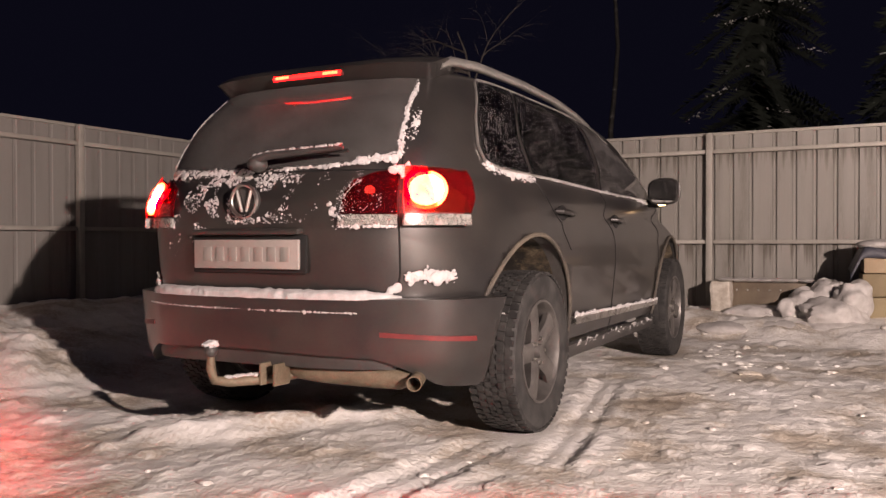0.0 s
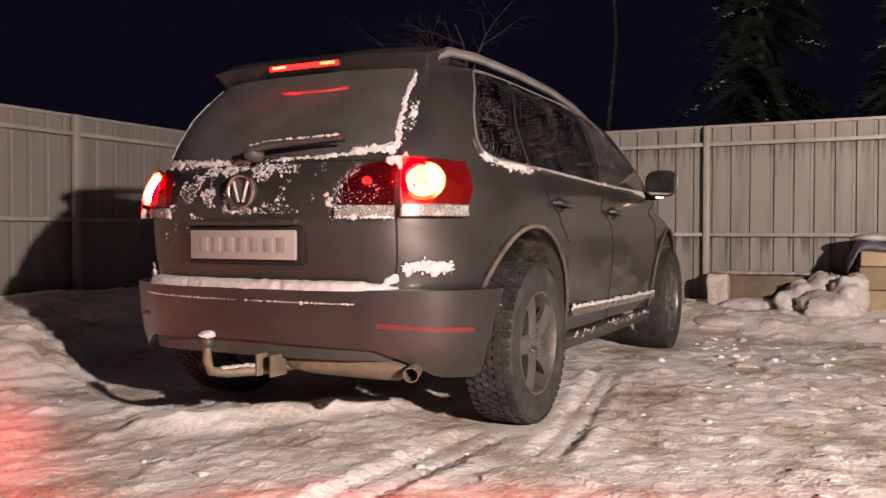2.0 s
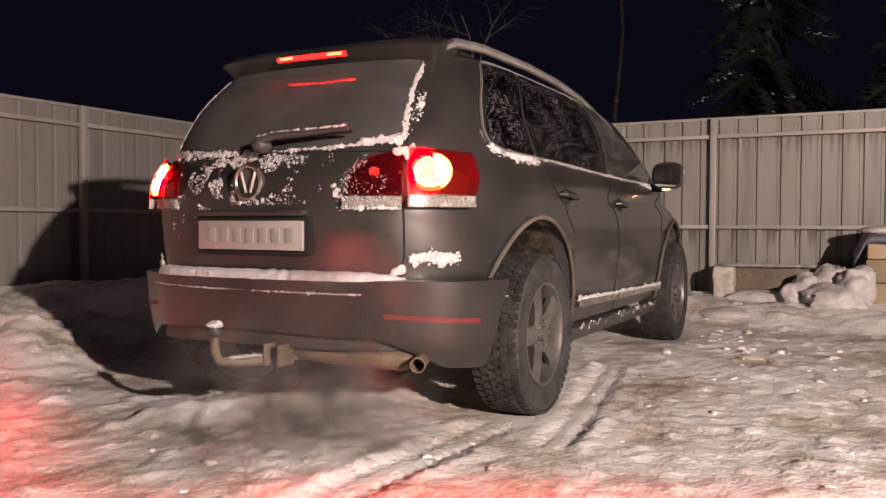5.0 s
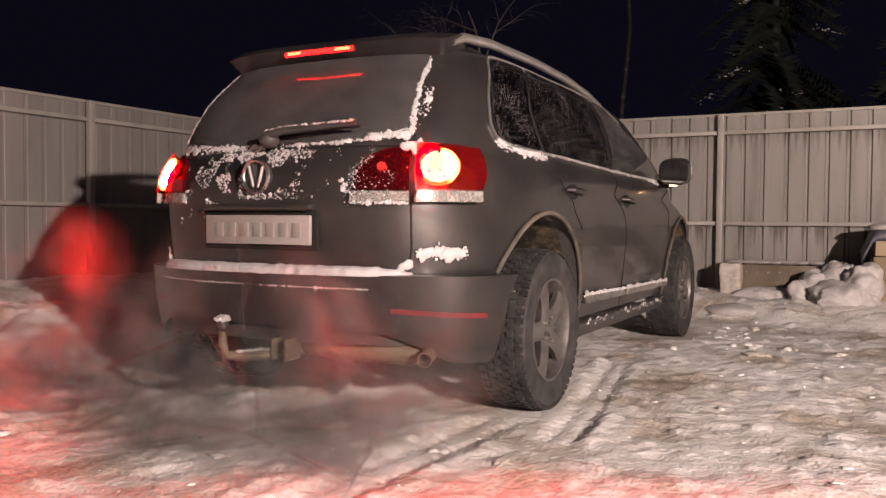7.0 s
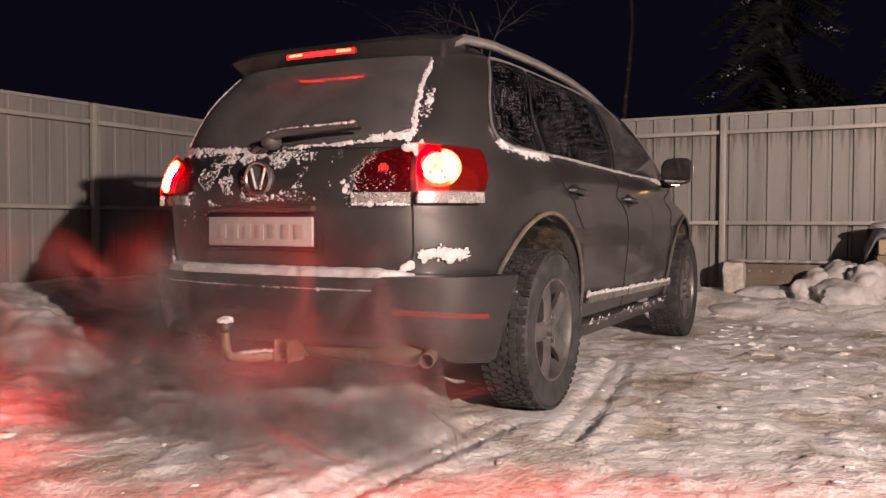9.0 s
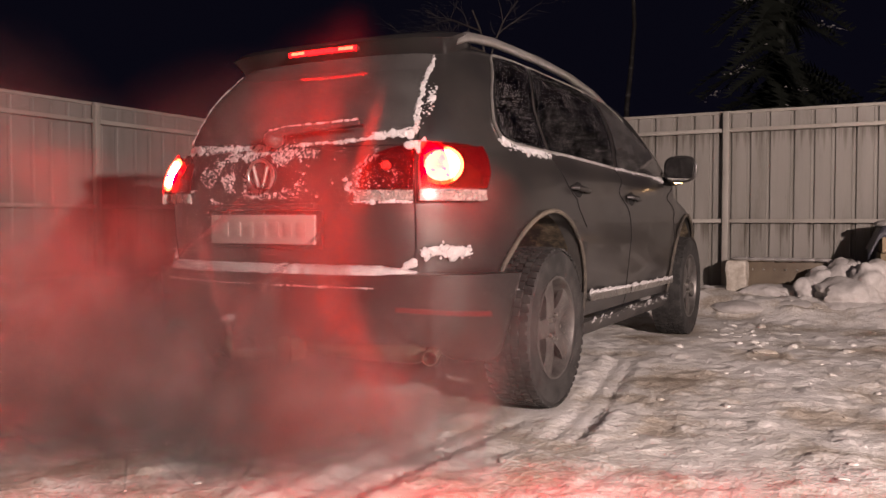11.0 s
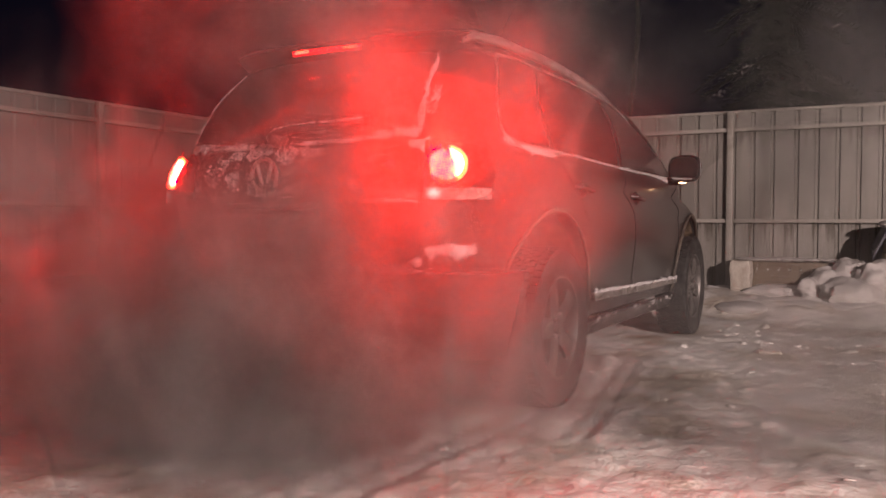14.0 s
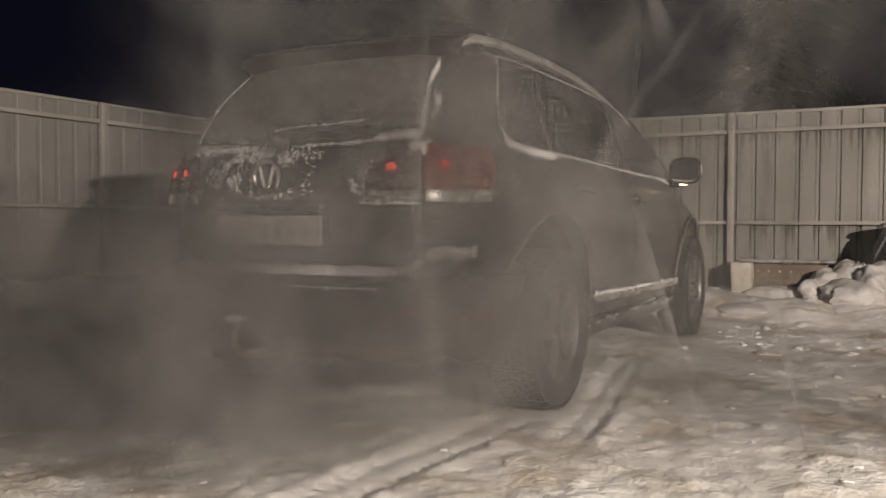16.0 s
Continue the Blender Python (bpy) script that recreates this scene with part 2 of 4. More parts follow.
def side_point(s, z):
    """A point of the right half of the body: s 0 to 1 round the rear, 1 to 2 along the side, 2 to 3 round the front."""
    w, r, f = (float(np.interp(z, BODY_Z, t)) for t in (HALF, REAR, FRONT))
    yc = min(CURVE_R, r + 0.45 * (f - r))
    yd = max(yc + 0.02, f - (CURVE_F if z < 1.0 else max(0.75, CURVE_F - 6 * (z - 1.0))))
    e = 2 / (3.3 + 1.6 * min(1.0, max(0.0, (z - 1.15) / 0.25)))
    if s <= 1:
        a = max(0.0, s) * math.pi / 2
        return w * math.sin(a) ** e, yc - (yc - r) * max(0.0, math.cos(a)) ** e, z
    if s < 2:
        return w, yc + (yd - yc) * (s - 1), z
    a = (3 - min(3.0, s)) * math.pi / 2
    return w * math.sin(a) ** e, yd + (f - yd) * max(0.0, math.cos(a)) ** e, z


def s_from(kind, v, z):
    """The place round the body at height z of a given x (at the rear) or y (at the side)."""
    lo, hi = 0.0, (1.0 if kind == "x" else 2.99)
    for _ in range(40):
        mid = (lo + hi) / 2
        if side_point(mid, z)[0 if kind == "x" else 1] < v:
            lo = mid
        else:
            hi = mid
    return lo


def body_point(s, z, off=0.0, mirror=False):
    p = Vector(side_point(s, z))
    if off:
        a = Vector(side_point(s + 0.004, z)) - Vector(side_point(max(0.0, s - 0.004), z))
        b = Vector(side_point(s, z + 0.006)) - Vector(side_point(s, z - 0.006))
        n = a.cross(b)
        n.normalize()
        p += n * off
    if mirror:
        p.x = -p.x
    return p


def run(points, n):
    """n even steps along a polyline of (kind, value, z), as (s, z)."""
    q = [((v if k == "s" else (s_from(k, v, z) if v >= 0 else -s_from(k, -v, z))), z) for k, v, z in points]
    w = [Vector(body_any(s, z, 0)) for s, z in q]
    d = [0.0]
    for a, b in zip(w, w[1:]):
        d.append(d[-1] + (b - a).length)
    ts = np.linspace(0, d[-1], n)
    return list(zip(np.interp(ts, d, [a for a, _ in q]), np.interp(ts, d, [b for _, b in q])))


def body_any(s, z, off):
    return body_point(-s, z, off, True) if s < 0 else body_point(s, z, off)


def patch(low, high, nu, nv, off, thick, mirror=False, offs=None):
    """A shell that follows the body between two polylines, of some thickness."""
    a, b = run(low, nu), run(high, nu)
    bm = bmesh.new()
    grids = []
    for o in (0.0, -thick):
        g = []
        for i in range(nv):
            t = i / (nv - 1)
            row = []
            for (s0, z0), (s1, z1) in zip(a, b):
                s, z = s0 + (s1 - s0) * t, z0 + (z1 - z0) * t
                p = body_any(s, z, (offs(s, z) if offs else off) + o)
                if mirror:
                    p.x = -p.x
                row.append(bm.verts.new(p))
            g.append(row)
        grids.append(g)
    A, B = grids
    for i in range(nv - 1):
        for j in range(nu - 1):
            bm.faces.new((A[i][j], A[i][j + 1], A[i + 1][j + 1], A[i + 1][j]))
            bm.faces.new((B[i][j], B[i + 1][j], B[i + 1][j + 1], B[i][j + 1]))
    rim_a = A[0] + [r[-1] for r in A[1:]] + A[-1][-2::-1] + [r[0] for r in A[-2:0:-1]]
    rim_b = B[0] + [r[-1] for r in B[1:]] + B[-1][-2::-1] + [r[0] for r in B[-2:0:-1]]
    for k in range(len(rim_a)):
        m = (k + 1) % len(rim_a)
        bm.faces.new((rim_a[k], rim_b[k], rim_b[m], rim_a[m]))
    return bm


def strip(points, width, off, thick, n=40, mirror=False):
    """A narrow band along a polyline on the body (a seam, a moulding, a trim)."""
    q = run(points, n)
    bm = bmesh.new()
    rings = []
    P = [body_any(s, z, off) for s, z in q]
    for i, (s, z) in enumerate(q):
        t = (P[min(i + 1, n - 1)] - P[max(i - 1, 0)]).normalized()
        nn = (body_any(s, z, off + 0.02) - P[i]).normalized()
        c = t.cross(nn).normalized() * width / 2
        ring = [P[i] + c, P[i] + c * 0.7 + nn * thick, P[i] - c * 0.7 + nn * thick, P[i] - c]
        rings.append([bm.verts.new((-p.x if mirror else p.x, p.y, p.z)) for p in ring])
    for a, b in zip(rings, rings[1:]):
        for k in range(4):
            bm.faces.new((a[k], a[(k + 1) % 4], b[(k + 1) % 4], b[k]))
    bm.faces.new(rings[0]), bm.faces.new(rings[-1][::-1])
    return bm


def cut(ob, cutters):
    """Cuts holes of given meshes out of ob for good."""
    tools = []
    for bm in cutters:
        t = mesh_ob("cutter", bm, UNDER)
        tools.append(t)
        md = ob.modifiers.new("cut", "BOOLEAN")
        md.object, md.operation, md.solver = t, "DIFFERENCE", "EXACT"
    dg = bpy.context.evaluated_depsgraph_get()
    dg.update()
    me = bpy.data.meshes.new_from_object(ob.evaluated_get(dg))
    ob.modifiers.clear()
    ob.data = me
    for t in tools:
        bpy.data.objects.remove(t, do_unlink=True)
    return ob


# ---- ground: trampled snow over dirty ice, one sheet out to the horizon ----
def bumpy(x, y, scale, depth=4, seed=0.0):
    return noise.fractal(Vector((x * scale, y * scale, seed)), 1.0, 2.0, depth)


def step(a, b, v):
    t = min(1.0, max(0.0, (v - a) / (b - a)))
    return t * t * (3 - 2 * t)


def ground_height(x, y):
    h = 0.016 * bumpy(x, y, 0.9, 3) + 0.008 * bumpy(x, y, 4.5, 4, 3.1)
    c = noise.noise(Vector((x * 9, y * 9, 8.0))) - 0.25
    h += 0.035 * max(0.0, c) + 0.007 * bumpy(x * .7, y * 1.2, 17, 4, 5.0)
    h += 0.016 * max(0.0, noise.noise(Vector((x * 13, y * 10, 21.0))) - 0.12) + 0.010 * step(0.05, 0.16, noise.noise(Vector((x * 4.2, y * 5.5, 31.0)))) * (0.5 + noise.noise(Vector((x * 1.3, y * 1.3, 12.0))))
    left = step(-2.5, -3.6, x + 0.35 * bumpy(x, y, 0.8, 2, 2.0) - 0.25 * max(0.0, 0.6 - y))
    h += left * (0.30 + 0.07 * bumpy(x, y, 1.3, 4, 7.0))
    heap = math.exp(-((x + 2.55) / 0.62) ** 2 - ((y - 0.75) / 0.8) ** 2)
    h += heap * (0.24 + 0.10 * bumpy(x, y, 2.2, 4, 9.0))
    right = step(4.85, 5.4, y + 0.2 * bumpy(x, y, 1.1, 2, 4.0))
    h += right * (0.17 + 0.03 * bumpy(x, y, 2.0, 4, 6.0)) * step(-3.0, 0.0, x)
    h += 0.3 * step(5.0, 5.8, y) * step(0.0, -2.0, x)
    # a low ridge of pushed snow behind the car
    u = ((x + 0.47) * 0.63 + (y - 0.16) * 0.78)
    v = (-(x + 0.47) * 0.78 + (y - 0.16) * 0.63)
    h += 0.065 * math.exp(-(v / 0.1) ** 2) * step(-0.35, 0.0, u) * step(1.25, 0.8, u)
    # ruts pressed by the tyres
    for cx, slant, y0, y1, w in ((1.13, -0.15, 0.45, 2.3, 0.085), (0.82, 0.04, -1.6, 0.7, 0.11), (-0.80, 0.0, 0.0, 0.8, 0.12)):
        e = step(y0 - 0.15, y0 + 0.1, y) * step(y1 + 0.15, y1 - 0.1, y)
        d = abs(x - cx - slant * (y - 0.65) - 0.02 * math.sin(y * 1.7))
        if d < 0.4 and e:
            inside = step(w + 0.03, w - 0.02, d)
            tread = 0.006 * (1 if math.sin((y + 0.5 * d) * 95) > 0 else -1) * (1 if d > 0.03 else 0)
            groove = -0.008 * math.exp(-((d - 0.55 * w) / 0.016) ** 2)
            h = h * (1 - 0.75 * inside * e) + e * (inside * (-0.008 + tread + groove) + 0.004 * math.exp(-((d - w - 0.04) / 0.03) ** 2))
    # flat under the tyres
    for cx in (0.83, -0.83):
        for cy in (0.96, 3.815):
            k = math.exp(-((x - cx) / 0.22) ** 4 - ((y - cy) / 0.28) ** 4)
            h = h * (1 - k) - 0.006 * k
    return h


def axis_steps(lo, hi, fine, far):
    mid = list(np.arange(lo, hi, fine))
    up, d, v = [], fine, hi
    while v < far:
        up.append(v)
        d *= 1.45
        v += d
    down, d, v = [], fine, lo
    while v > -far:
        d *= 1.45
        v -= d
        down.append(v)
    return down[::-1] + mid + up + [far]


def make_ground():
    xs, ys = axis_steps(-4.6, 4.4, 0.021, 300), axis_steps(-1.6, 6.4, 0.021, 300)
    verts = [(x, y, ground_height(x, y) if abs(x) < 9 and -7 < y < 9 else 0.0) for y in ys for x in xs]
    nx = len(xs)
    faces = [(j * nx + i, j * nx + i + 1, (j + 1) * nx + i + 1, (j + 1) * nx + i) for j in range(len(ys) - 1) for i in range(nx - 1)]
    me = bpy.data.meshes.new("ground")
    me.from_pydata(verts, [], faces)
    me.polygons.foreach_set("use_smooth", [True] * len(faces))
    me.materials.append(GROUND)
    return tagged(new("ground", me), "trampled dirty snow and ice with tyre ruts", "ground", kind="structure")


def ground_material():
    m = material("trampled snow over dirty ice", 0.7, 0, ((0.30, (0.38, 0.32, 0.25)), (0.40, (0.55, 0.50, 0.43)), (0.49, (0.72, 0.70, 0.66)), (0.66, (0.84, 0.83, 0.81))), 1.9, 10, 48, 0.9, 0.03, 0.3, 0.0, (1.0, 1.0, 0.2))
    return m


GROUND = ground_material()
make_ground()


# ---- fences ----
def sheet(length, height, pitch=0.185, deep=0.02):
    """A profiled steel sheet: flat lands between narrow folded ribs, along x, facing -y."""
    bm = bmesh.new()
    prof, x = [], 0.0
    while x < length:
        for dx, dy in ((0, 0), (pitch * 0.74, 0), (pitch * 0.80, deep), (pitch * 0.94, deep)):
            if x + dx < length:
                prof.append((x + dx, dy))
        x += pitch
    prof.append((length, 0.0))
    rows = []
    for z in (0.0, height):
        for t in (0.0, 0.004):
            rows.append([bm.verts.new((px, py + t, z)) for px, py in prof])
    a, b, c, d = rows
    for i in range(len(prof) - 1):
        bm.faces.new((a[i], a[i + 1], c[i + 1], c[i]))
        bm.faces.new((b[i + 1], b[i], d[i], d[i + 1]))
        bm.faces.new((c[i], c[i + 1], d[i + 1], d[i]))
        bm.faces.new((a[i + 1], a[i], b[i], b[i + 1]))
    return bm


def fence(name, start, turn, posts, length, rails, height, label, steel, deep):
    root = new(name)
    root.matrix_world = pose(*start, 0, 0, turn)
    tagged(root, label, "fence", kind="structure")
    x = 0.0
    k = 0
    while x < length:
        w = min(1.15, length - x)
        ob = part("sheet_panel", sheet(w + 0.03, height, 0.185, deep), steel, root, smooth=False)
        ob.matrix_basis = pose(x, 0.034 + (0.006 if k % 2 else 0.0), 0.06)
        x += 1.15
        k += 1
    for p in posts:
        part("post", box(bmesh.new(), (p - 0.03, -0.055, -0.3), (p + 0.03, 0.005, height + 0.075), 0.006), RAIL, root)
    ends = [0.0, *posts, length]
    for z in rails:
        for a, b in zip(ends, ends[1:]):
            if b - a > 0.1:
                part("rail", box(bmesh.new(), (a + 0.031, -0.03, z - 0.02), (b - 0.031, 0.028, z + 0.02), 0.004), RAIL, root)
    part("top_cap", box(bmesh.new(), (0, 0.02, height + 0.055), (length, 0.075, height + 0.085), 0.005), RAIL, root)
    return root


fence("fence_back", (-4.5, 6.25, 0), 0, (0.5, 2.9, 5.29, 7.7, 10.1), 13.0, (0.86, 1.785), 1.9, "weathered white profiled steel fence with rails and streaks of dirt", STREAKED, 0.026)
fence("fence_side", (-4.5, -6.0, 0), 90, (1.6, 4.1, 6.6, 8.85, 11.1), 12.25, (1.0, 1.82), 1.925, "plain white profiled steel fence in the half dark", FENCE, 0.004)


# ---- the car ----
def build_car():
    car = new("car")
    tagged(car, "dark grey five-door off-road estate car, dirty and dusted with snow", "car")
    # body shell
    zs = np.concatenate([np.linspace(.36, 1.0, 24), np.linspace(1.02, 1.16, 8), np.linspace(1.19, 1.60, 14), np.linspace(1.615, 1.708, 10)])
    ss = np.concatenate([np.linspace(0, 1, 30) ** 0.85, np.linspace(1, 2, 14)[1:], 2 + np.linspace(0, 1, 22)[1:] ** 1.15])
    bm = bmesh.new()
    rings = []
    for z in zs:
        half = [side_point(s, z) for s in ss]
        loop = half + [(-x, y, zz) for x, y, zz in half[-2:0:-1]]
        rings.append([bm.verts.new(p) for p in loop])
    for a, b in zip(rings, rings[1:]):
        for k in range(len(a)):
            m = (k + 1) % len(a)
            bm.faces.new((a[k], a[m], b[m], b[k]))
    bm.faces.new(rings[0][::-1]), bm.faces.new(rings[-1])
    body = part("body", bm, [PAINT, UNDER], car)

    def arches(r=0.495):
        out = []
        for y in (0.96, 3.815):
            for x in (0.66, -0.66):
                c = bmesh.new()
                bmesh.ops.create_cone(c, cap_ends=True, segments=64, radius1=r, radius2=r, depth=0.75, matrix=pose(x + (0.05 if x > 0 else -0.05), y, 0.41, 0, 90, 0))
                out.append(c)
        for sgn in (1, -1):
            c = bmesh.new()
            box(c, (sgn * .60, .56, .0), (sgn * 1.2, 1.0, .44))
            out.append(c)
        return out

    cut(body, arches())
    for x0 in (1, -1):
        for y in (0.96, 3.815):
            r = bmesh.new()
            pts = []
            for k in range(41):
                a = radians(-6 + 192 * k / 40)
                py, pz = y + 0.497 * math.cos(a), 0.41 + 0.497 * math.sin(a)
                px = body_any(s_from("y", py, pz), pz, 0).x
                pts.append((x0 * (px + 0.006), py, pz))
            part("wheel_arch", tube(r, pts, 0.011, 8), ARCHDIRT, car, "salt-crusted wheel arch edge")
            w = bmesh.new()
            arc = [[w.verts.new((x0 * xx, y + 0.49 * math.cos(a), 0.41 + 0.49 * math.sin(a))) for a in (radians(-4 + 188 * k / 30) for k in range(31))] for xx in (0.45, 0.86)]
            for k in range(30):
                w.faces.new((arc[0][k], arc[0][k + 1], arc[1][k + 1], arc[1][k]))
            w.faces.new(arc[0])
            part("arch_liner", w, LINER, car, "dirt-caked wheel arch liner")

    # rear bumper, proud of the body, with a step on top
    def bump_off(s, z):
        return 0.062 + 0.040 * step(0.3, 0.55, abs(s)) - 0.062 * step(0.68, 0.84, abs(s)) - 0.014 * step(0.45, 0.30, z)
    bumper = part("rear_bumper", patch([("s", -0.82, .50), ("s", -0.64, .32), ("s", -0.5, .34), ("s", -0.3, .42), ("s", 0, .44), ("s", 0.3, .42), ("s", 0.5, .34), ("s", 0.64, .32), ("s", 0.82, .50)],
                                       [("s", -0.82, .655), ("s", 0, .655), ("s", 0.82, .655)], 81, 14, 0, 0.06, offs=bump_off), PAINT, car)
    cut(bumper, arches())
    part("lower_apron", patch([("s", -0.5, .355), ("s", 0, .372), ("s", 0.36, .375)], [("s", -0.5, .44), ("s", 0, .46), ("s", 0.42, .44)], 41, 6, 0.035, 0.035), PLASTIC, car)
    for m in (False, True):
        part("reflector", patch([("x", .57, .508), ("x", .80, .49)], [("x", .57, .527), ("x", .80, .51)], 16, 3, 0, 0.012, m, offs=lambda s, z: bump_off(s, z) + 0.004), DISC_OFF, bumper, "red reflector strip")
    # tailgate seams
    for m in (False, True):
        part("seam", strip([("x", .63, .66), ("x", .648, .75), ("x", .65, .93), ("x", .62, 1.168), ("x", .565, 1.427), ("x", .53, 1.58)], 0.008, 0.001, 0.002, 50, m), BLACK, car)
    part("seam", strip([("x", -.62, 1.165), ("x", 0, 1.165), ("x", .62, 1.165)], 0.007, 0.001, 0.002, 40), BLACK, car)
    # rear window: black sheet in place of the unlit cabin, pane
    low = [("x", -.595, 1.215), ("x", -.3, 1.185), ("x", 0, 1.18), ("x", .3, 1.185), ("x", .595, 1.215)]
    high = [("x", -.52, 1.585), ("x", 0, 1.60), ("x", .52, 1.585)]
    part("cabin_dark", patch(low, high, 41, 10, 0.003, 0.002), BLACK, car)
    part("rear_window", patch(low, high, 41, 10, 0.011, 0.004), REARGLASS, car, "frost-filmed rear window")
    # spoiler with the upper brake lamp
    sp = part("spoiler", patch([("x", -.57, 1.592), ("x", -.3, 1.603), ("x", 0, 1.607), ("x", .3, 1.603), ("x", .57, 1.592)], [("x", -.55, 1.665), ("x", 0, 1.685), ("x", .55, 1.665)], 41, 8, 0, 0.09, offs=lambda s, z: 0.088 - 0.054 * step(1.60, 1.68, z)), PAINT, car)
    # side windows
    for m in (False, True):
        q_low = [("y", .615, 1.27), ("y", .64, 1.225), ("y", .74, 1.205), ("y", 1.02, 1.197)]
        q_high = [("y", .80, 1.585), ("y", .83, 1.603), ("y", .95, 1.612), ("y", 1.21, 1.622)]
        r_low = [("y", 1.075, 1.193), ("y", 2.06, 1.174)]
        r_high = [("y", 1.265, 1.622), ("y", 1.98, 1.608)]
        f_low = [("y", 2.13, 1.172), ("y", 2.9, 1.162), ("y", 3.36, 1.155)]
        f_high = [("y", 2.06, 1.606), ("y", 2.35, 1.585), ("y", 2.62, 1.50)]
        for nm, lo, hi, mat in (("quarter_window", q_low, q_high, SIDEGLASS), ("rear_door_window", r_low, r_high, SIDEGLASS), ("front_door_window", f_low, f_high, FRONTGLASS)):
            # black sheet on the solid body, painted as the dark inside the car
            part("cabin_dark", patch(lo, hi, 24, 14, 0.003, 0.002, m), BLACK, car)
            part(nm, patch(lo, hi, 24, 14, 0.010, 0.004, m), mat, car)
        part("window_trim", strip([("y", 3.40, 1.150), ("y", 2.1, 1.163), ("y", 1.05, 1.186), ("y", .72, 1.194), ("y", .61, 1.222), ("y", .585, 1.28), ("y", .66, 1.44), ("y", .785, 1.59), ("y", .83, 1.617), ("y", 1.22, 1.632), ("y", 2.0, 1.618), ("y", 2.36, 1.592), ("y", 2.66, 1.50)], 0.010, 0.004, 0.008, 150, m), TRIM, car, "bright window trim")
        # door seams
        part("seam", strip([("y", 1.05, 1.18), ("y", 1.15, 1.08), ("y", 1.32, .92), ("y", 1.43, .83)], 0.007, 0.001, 0.002, 30, m), BLACK, car)
        part("seam", strip([("y", 2.09, 1.165), ("y", 2.17, .95), ("y", 2.25, .75), ("y", 2.23, .55), ("y", 2.25, .34)], 0.008, 0.001, 0.002, 40, m), BLACK, car)
        part("seam", strip([("y", 3.42, 1.12), ("y", 3.34, .9), ("y", 3.32, .55), ("y", 3.33, .34)], 0.008, 0.001, 0.002, 40, m), BLACK, car)
        part("door_moulding", patch([("y", 1.50, .445), ("y", 2.24, .435)], [("y", 1.50, .485), ("y", 2.24, .47)], 20, 5, 0.03, 0.03, m), CHROME, car, "bright door moulding")
        part("door_moulding", patch([("y", 2.26, .435), ("y", 3.33, .425)], [("y", 2.26, .47), ("y", 3.33, .455)], 20, 5, 0.03, 0.03, m), CHROME, car)
        part("sill", patch([("y", 1.44, .27), ("y", 3.34, .27)], [("y", 1.44, .34), ("y", 3.34, .34)], 20, 5, 0.03, 0.03, m), PLASTIC, car)
        for y, z in ((1.33, 1.018), (2.28, .995)):
            sgn = -1 if m else 1
            px = body_any(s_from("y", y, z), z, 0).x
            h = tube(bmesh.new(), [(sgn * (px + o), y + d, z + e) for d, o, e in ((-.10, .0, .006), (-.085, .03, .006), (0, .04, .0), (.085, .03, -.006), (.10, .0, -.006))], [.012, .014, .015, .014, .012], 10)
            hd = part("door_handle", h, PAINT, car)
            # black bulge that stands for the shade in the hollow behind the handle
            cup = bmesh.new()
            bmesh.ops.create_uvsphere(cup, u_segments=16, v_segments=8, radius=1, matrix=Matrix.LocRotScale((sgn * px, y, z - .004), None, (.012, .07, .042)))
            part("handle_cup_shade", cup, BLACK, hd)
        roof = [(x, y, z) for x, y, z in ((.60, .60, 1.655), (.61, .70, 1.688), (.625, .95, 1.706), (.63, 1.5, 1.712), (.62, 2.0, 1.703), (.605, 2.45, 1.672), (.59, 2.75, 1.635))]
        rb = bmesh.new()
        pts = [Vector(p) for p in roof]
        fine = [pts[i].lerp(pts[i + 1], k / 5) for i in range(len(pts) - 1) for k in range(5)] + [pts[-1]]
        part("roof_rail", tube(rb, [((-p.x if m else p.x), p.y, p.z) for p in fine], 0.023, 10), TRIM, car, "silver roof rail")
    build_lamps(car)
    # number plate, badge, wiper, tow bar, exhaust
    pl = bmesh.new()
    box(pl, (-.275, .012, .765), (.275, .03, .885), 0.004)
    plate = part("number_plate", pl, PLATE, car, "pale number plate")
    for k in range(7):
        x = -.22 + k * .068
        part("plate_bar", box(bmesh.new(), (x, .009, .795), (x + .045, .0125, .855), 0.001), GREY, plate)
    # no hollow here: a black slab gives the recess its shade
    part("plate_recess_shade", box(bmesh.new(), (-.30, .031, .745), (.30, .05, .905), 0.01), BLACK, car)
    part("gate_handle", box(bmesh.new(), (-.28, .0, .905), (.28, .045, .93), 0.008), PAINT, car)
    bd = bmesh.new()
    c = Vector((0, 0.012, 1.045))
    tube(bd, [c + Vector((.066 * math.cos(a), 0, .066 * math.sin(a))) for a in (2 * math.pi * k / 32 for k in range(32))], 0.008, 8, True)
    badge = part("badge", bd, CHROME, car, "round chrome badge")
    part("badge_disc", tube(bmesh.new(), [c + Vector((0, .012, 0)), c + Vector((0, .03, 0))], .064, 32), PLASTIC, badge)
    for x in (-.022, .022):
        part("badge_bar", tube(bmesh.new(), [c + Vector((x * 1.7, .002, .042)), c + Vector((x * .5, .002, -.045))], .0075, 6), CHROME, badge)
    # wiper
    wp = bmesh.new()
    bmesh.ops.create_uvsphere(wp, u_segments=16, v_segments=10, radius=1, matrix=Matrix.LocRotScale((0.02, .075, 1.20), None, (.04, .045, .035)))
    wiper = part("rear_wiper", wp, PLASTIC, car, "rear wiper with snow along its arm")
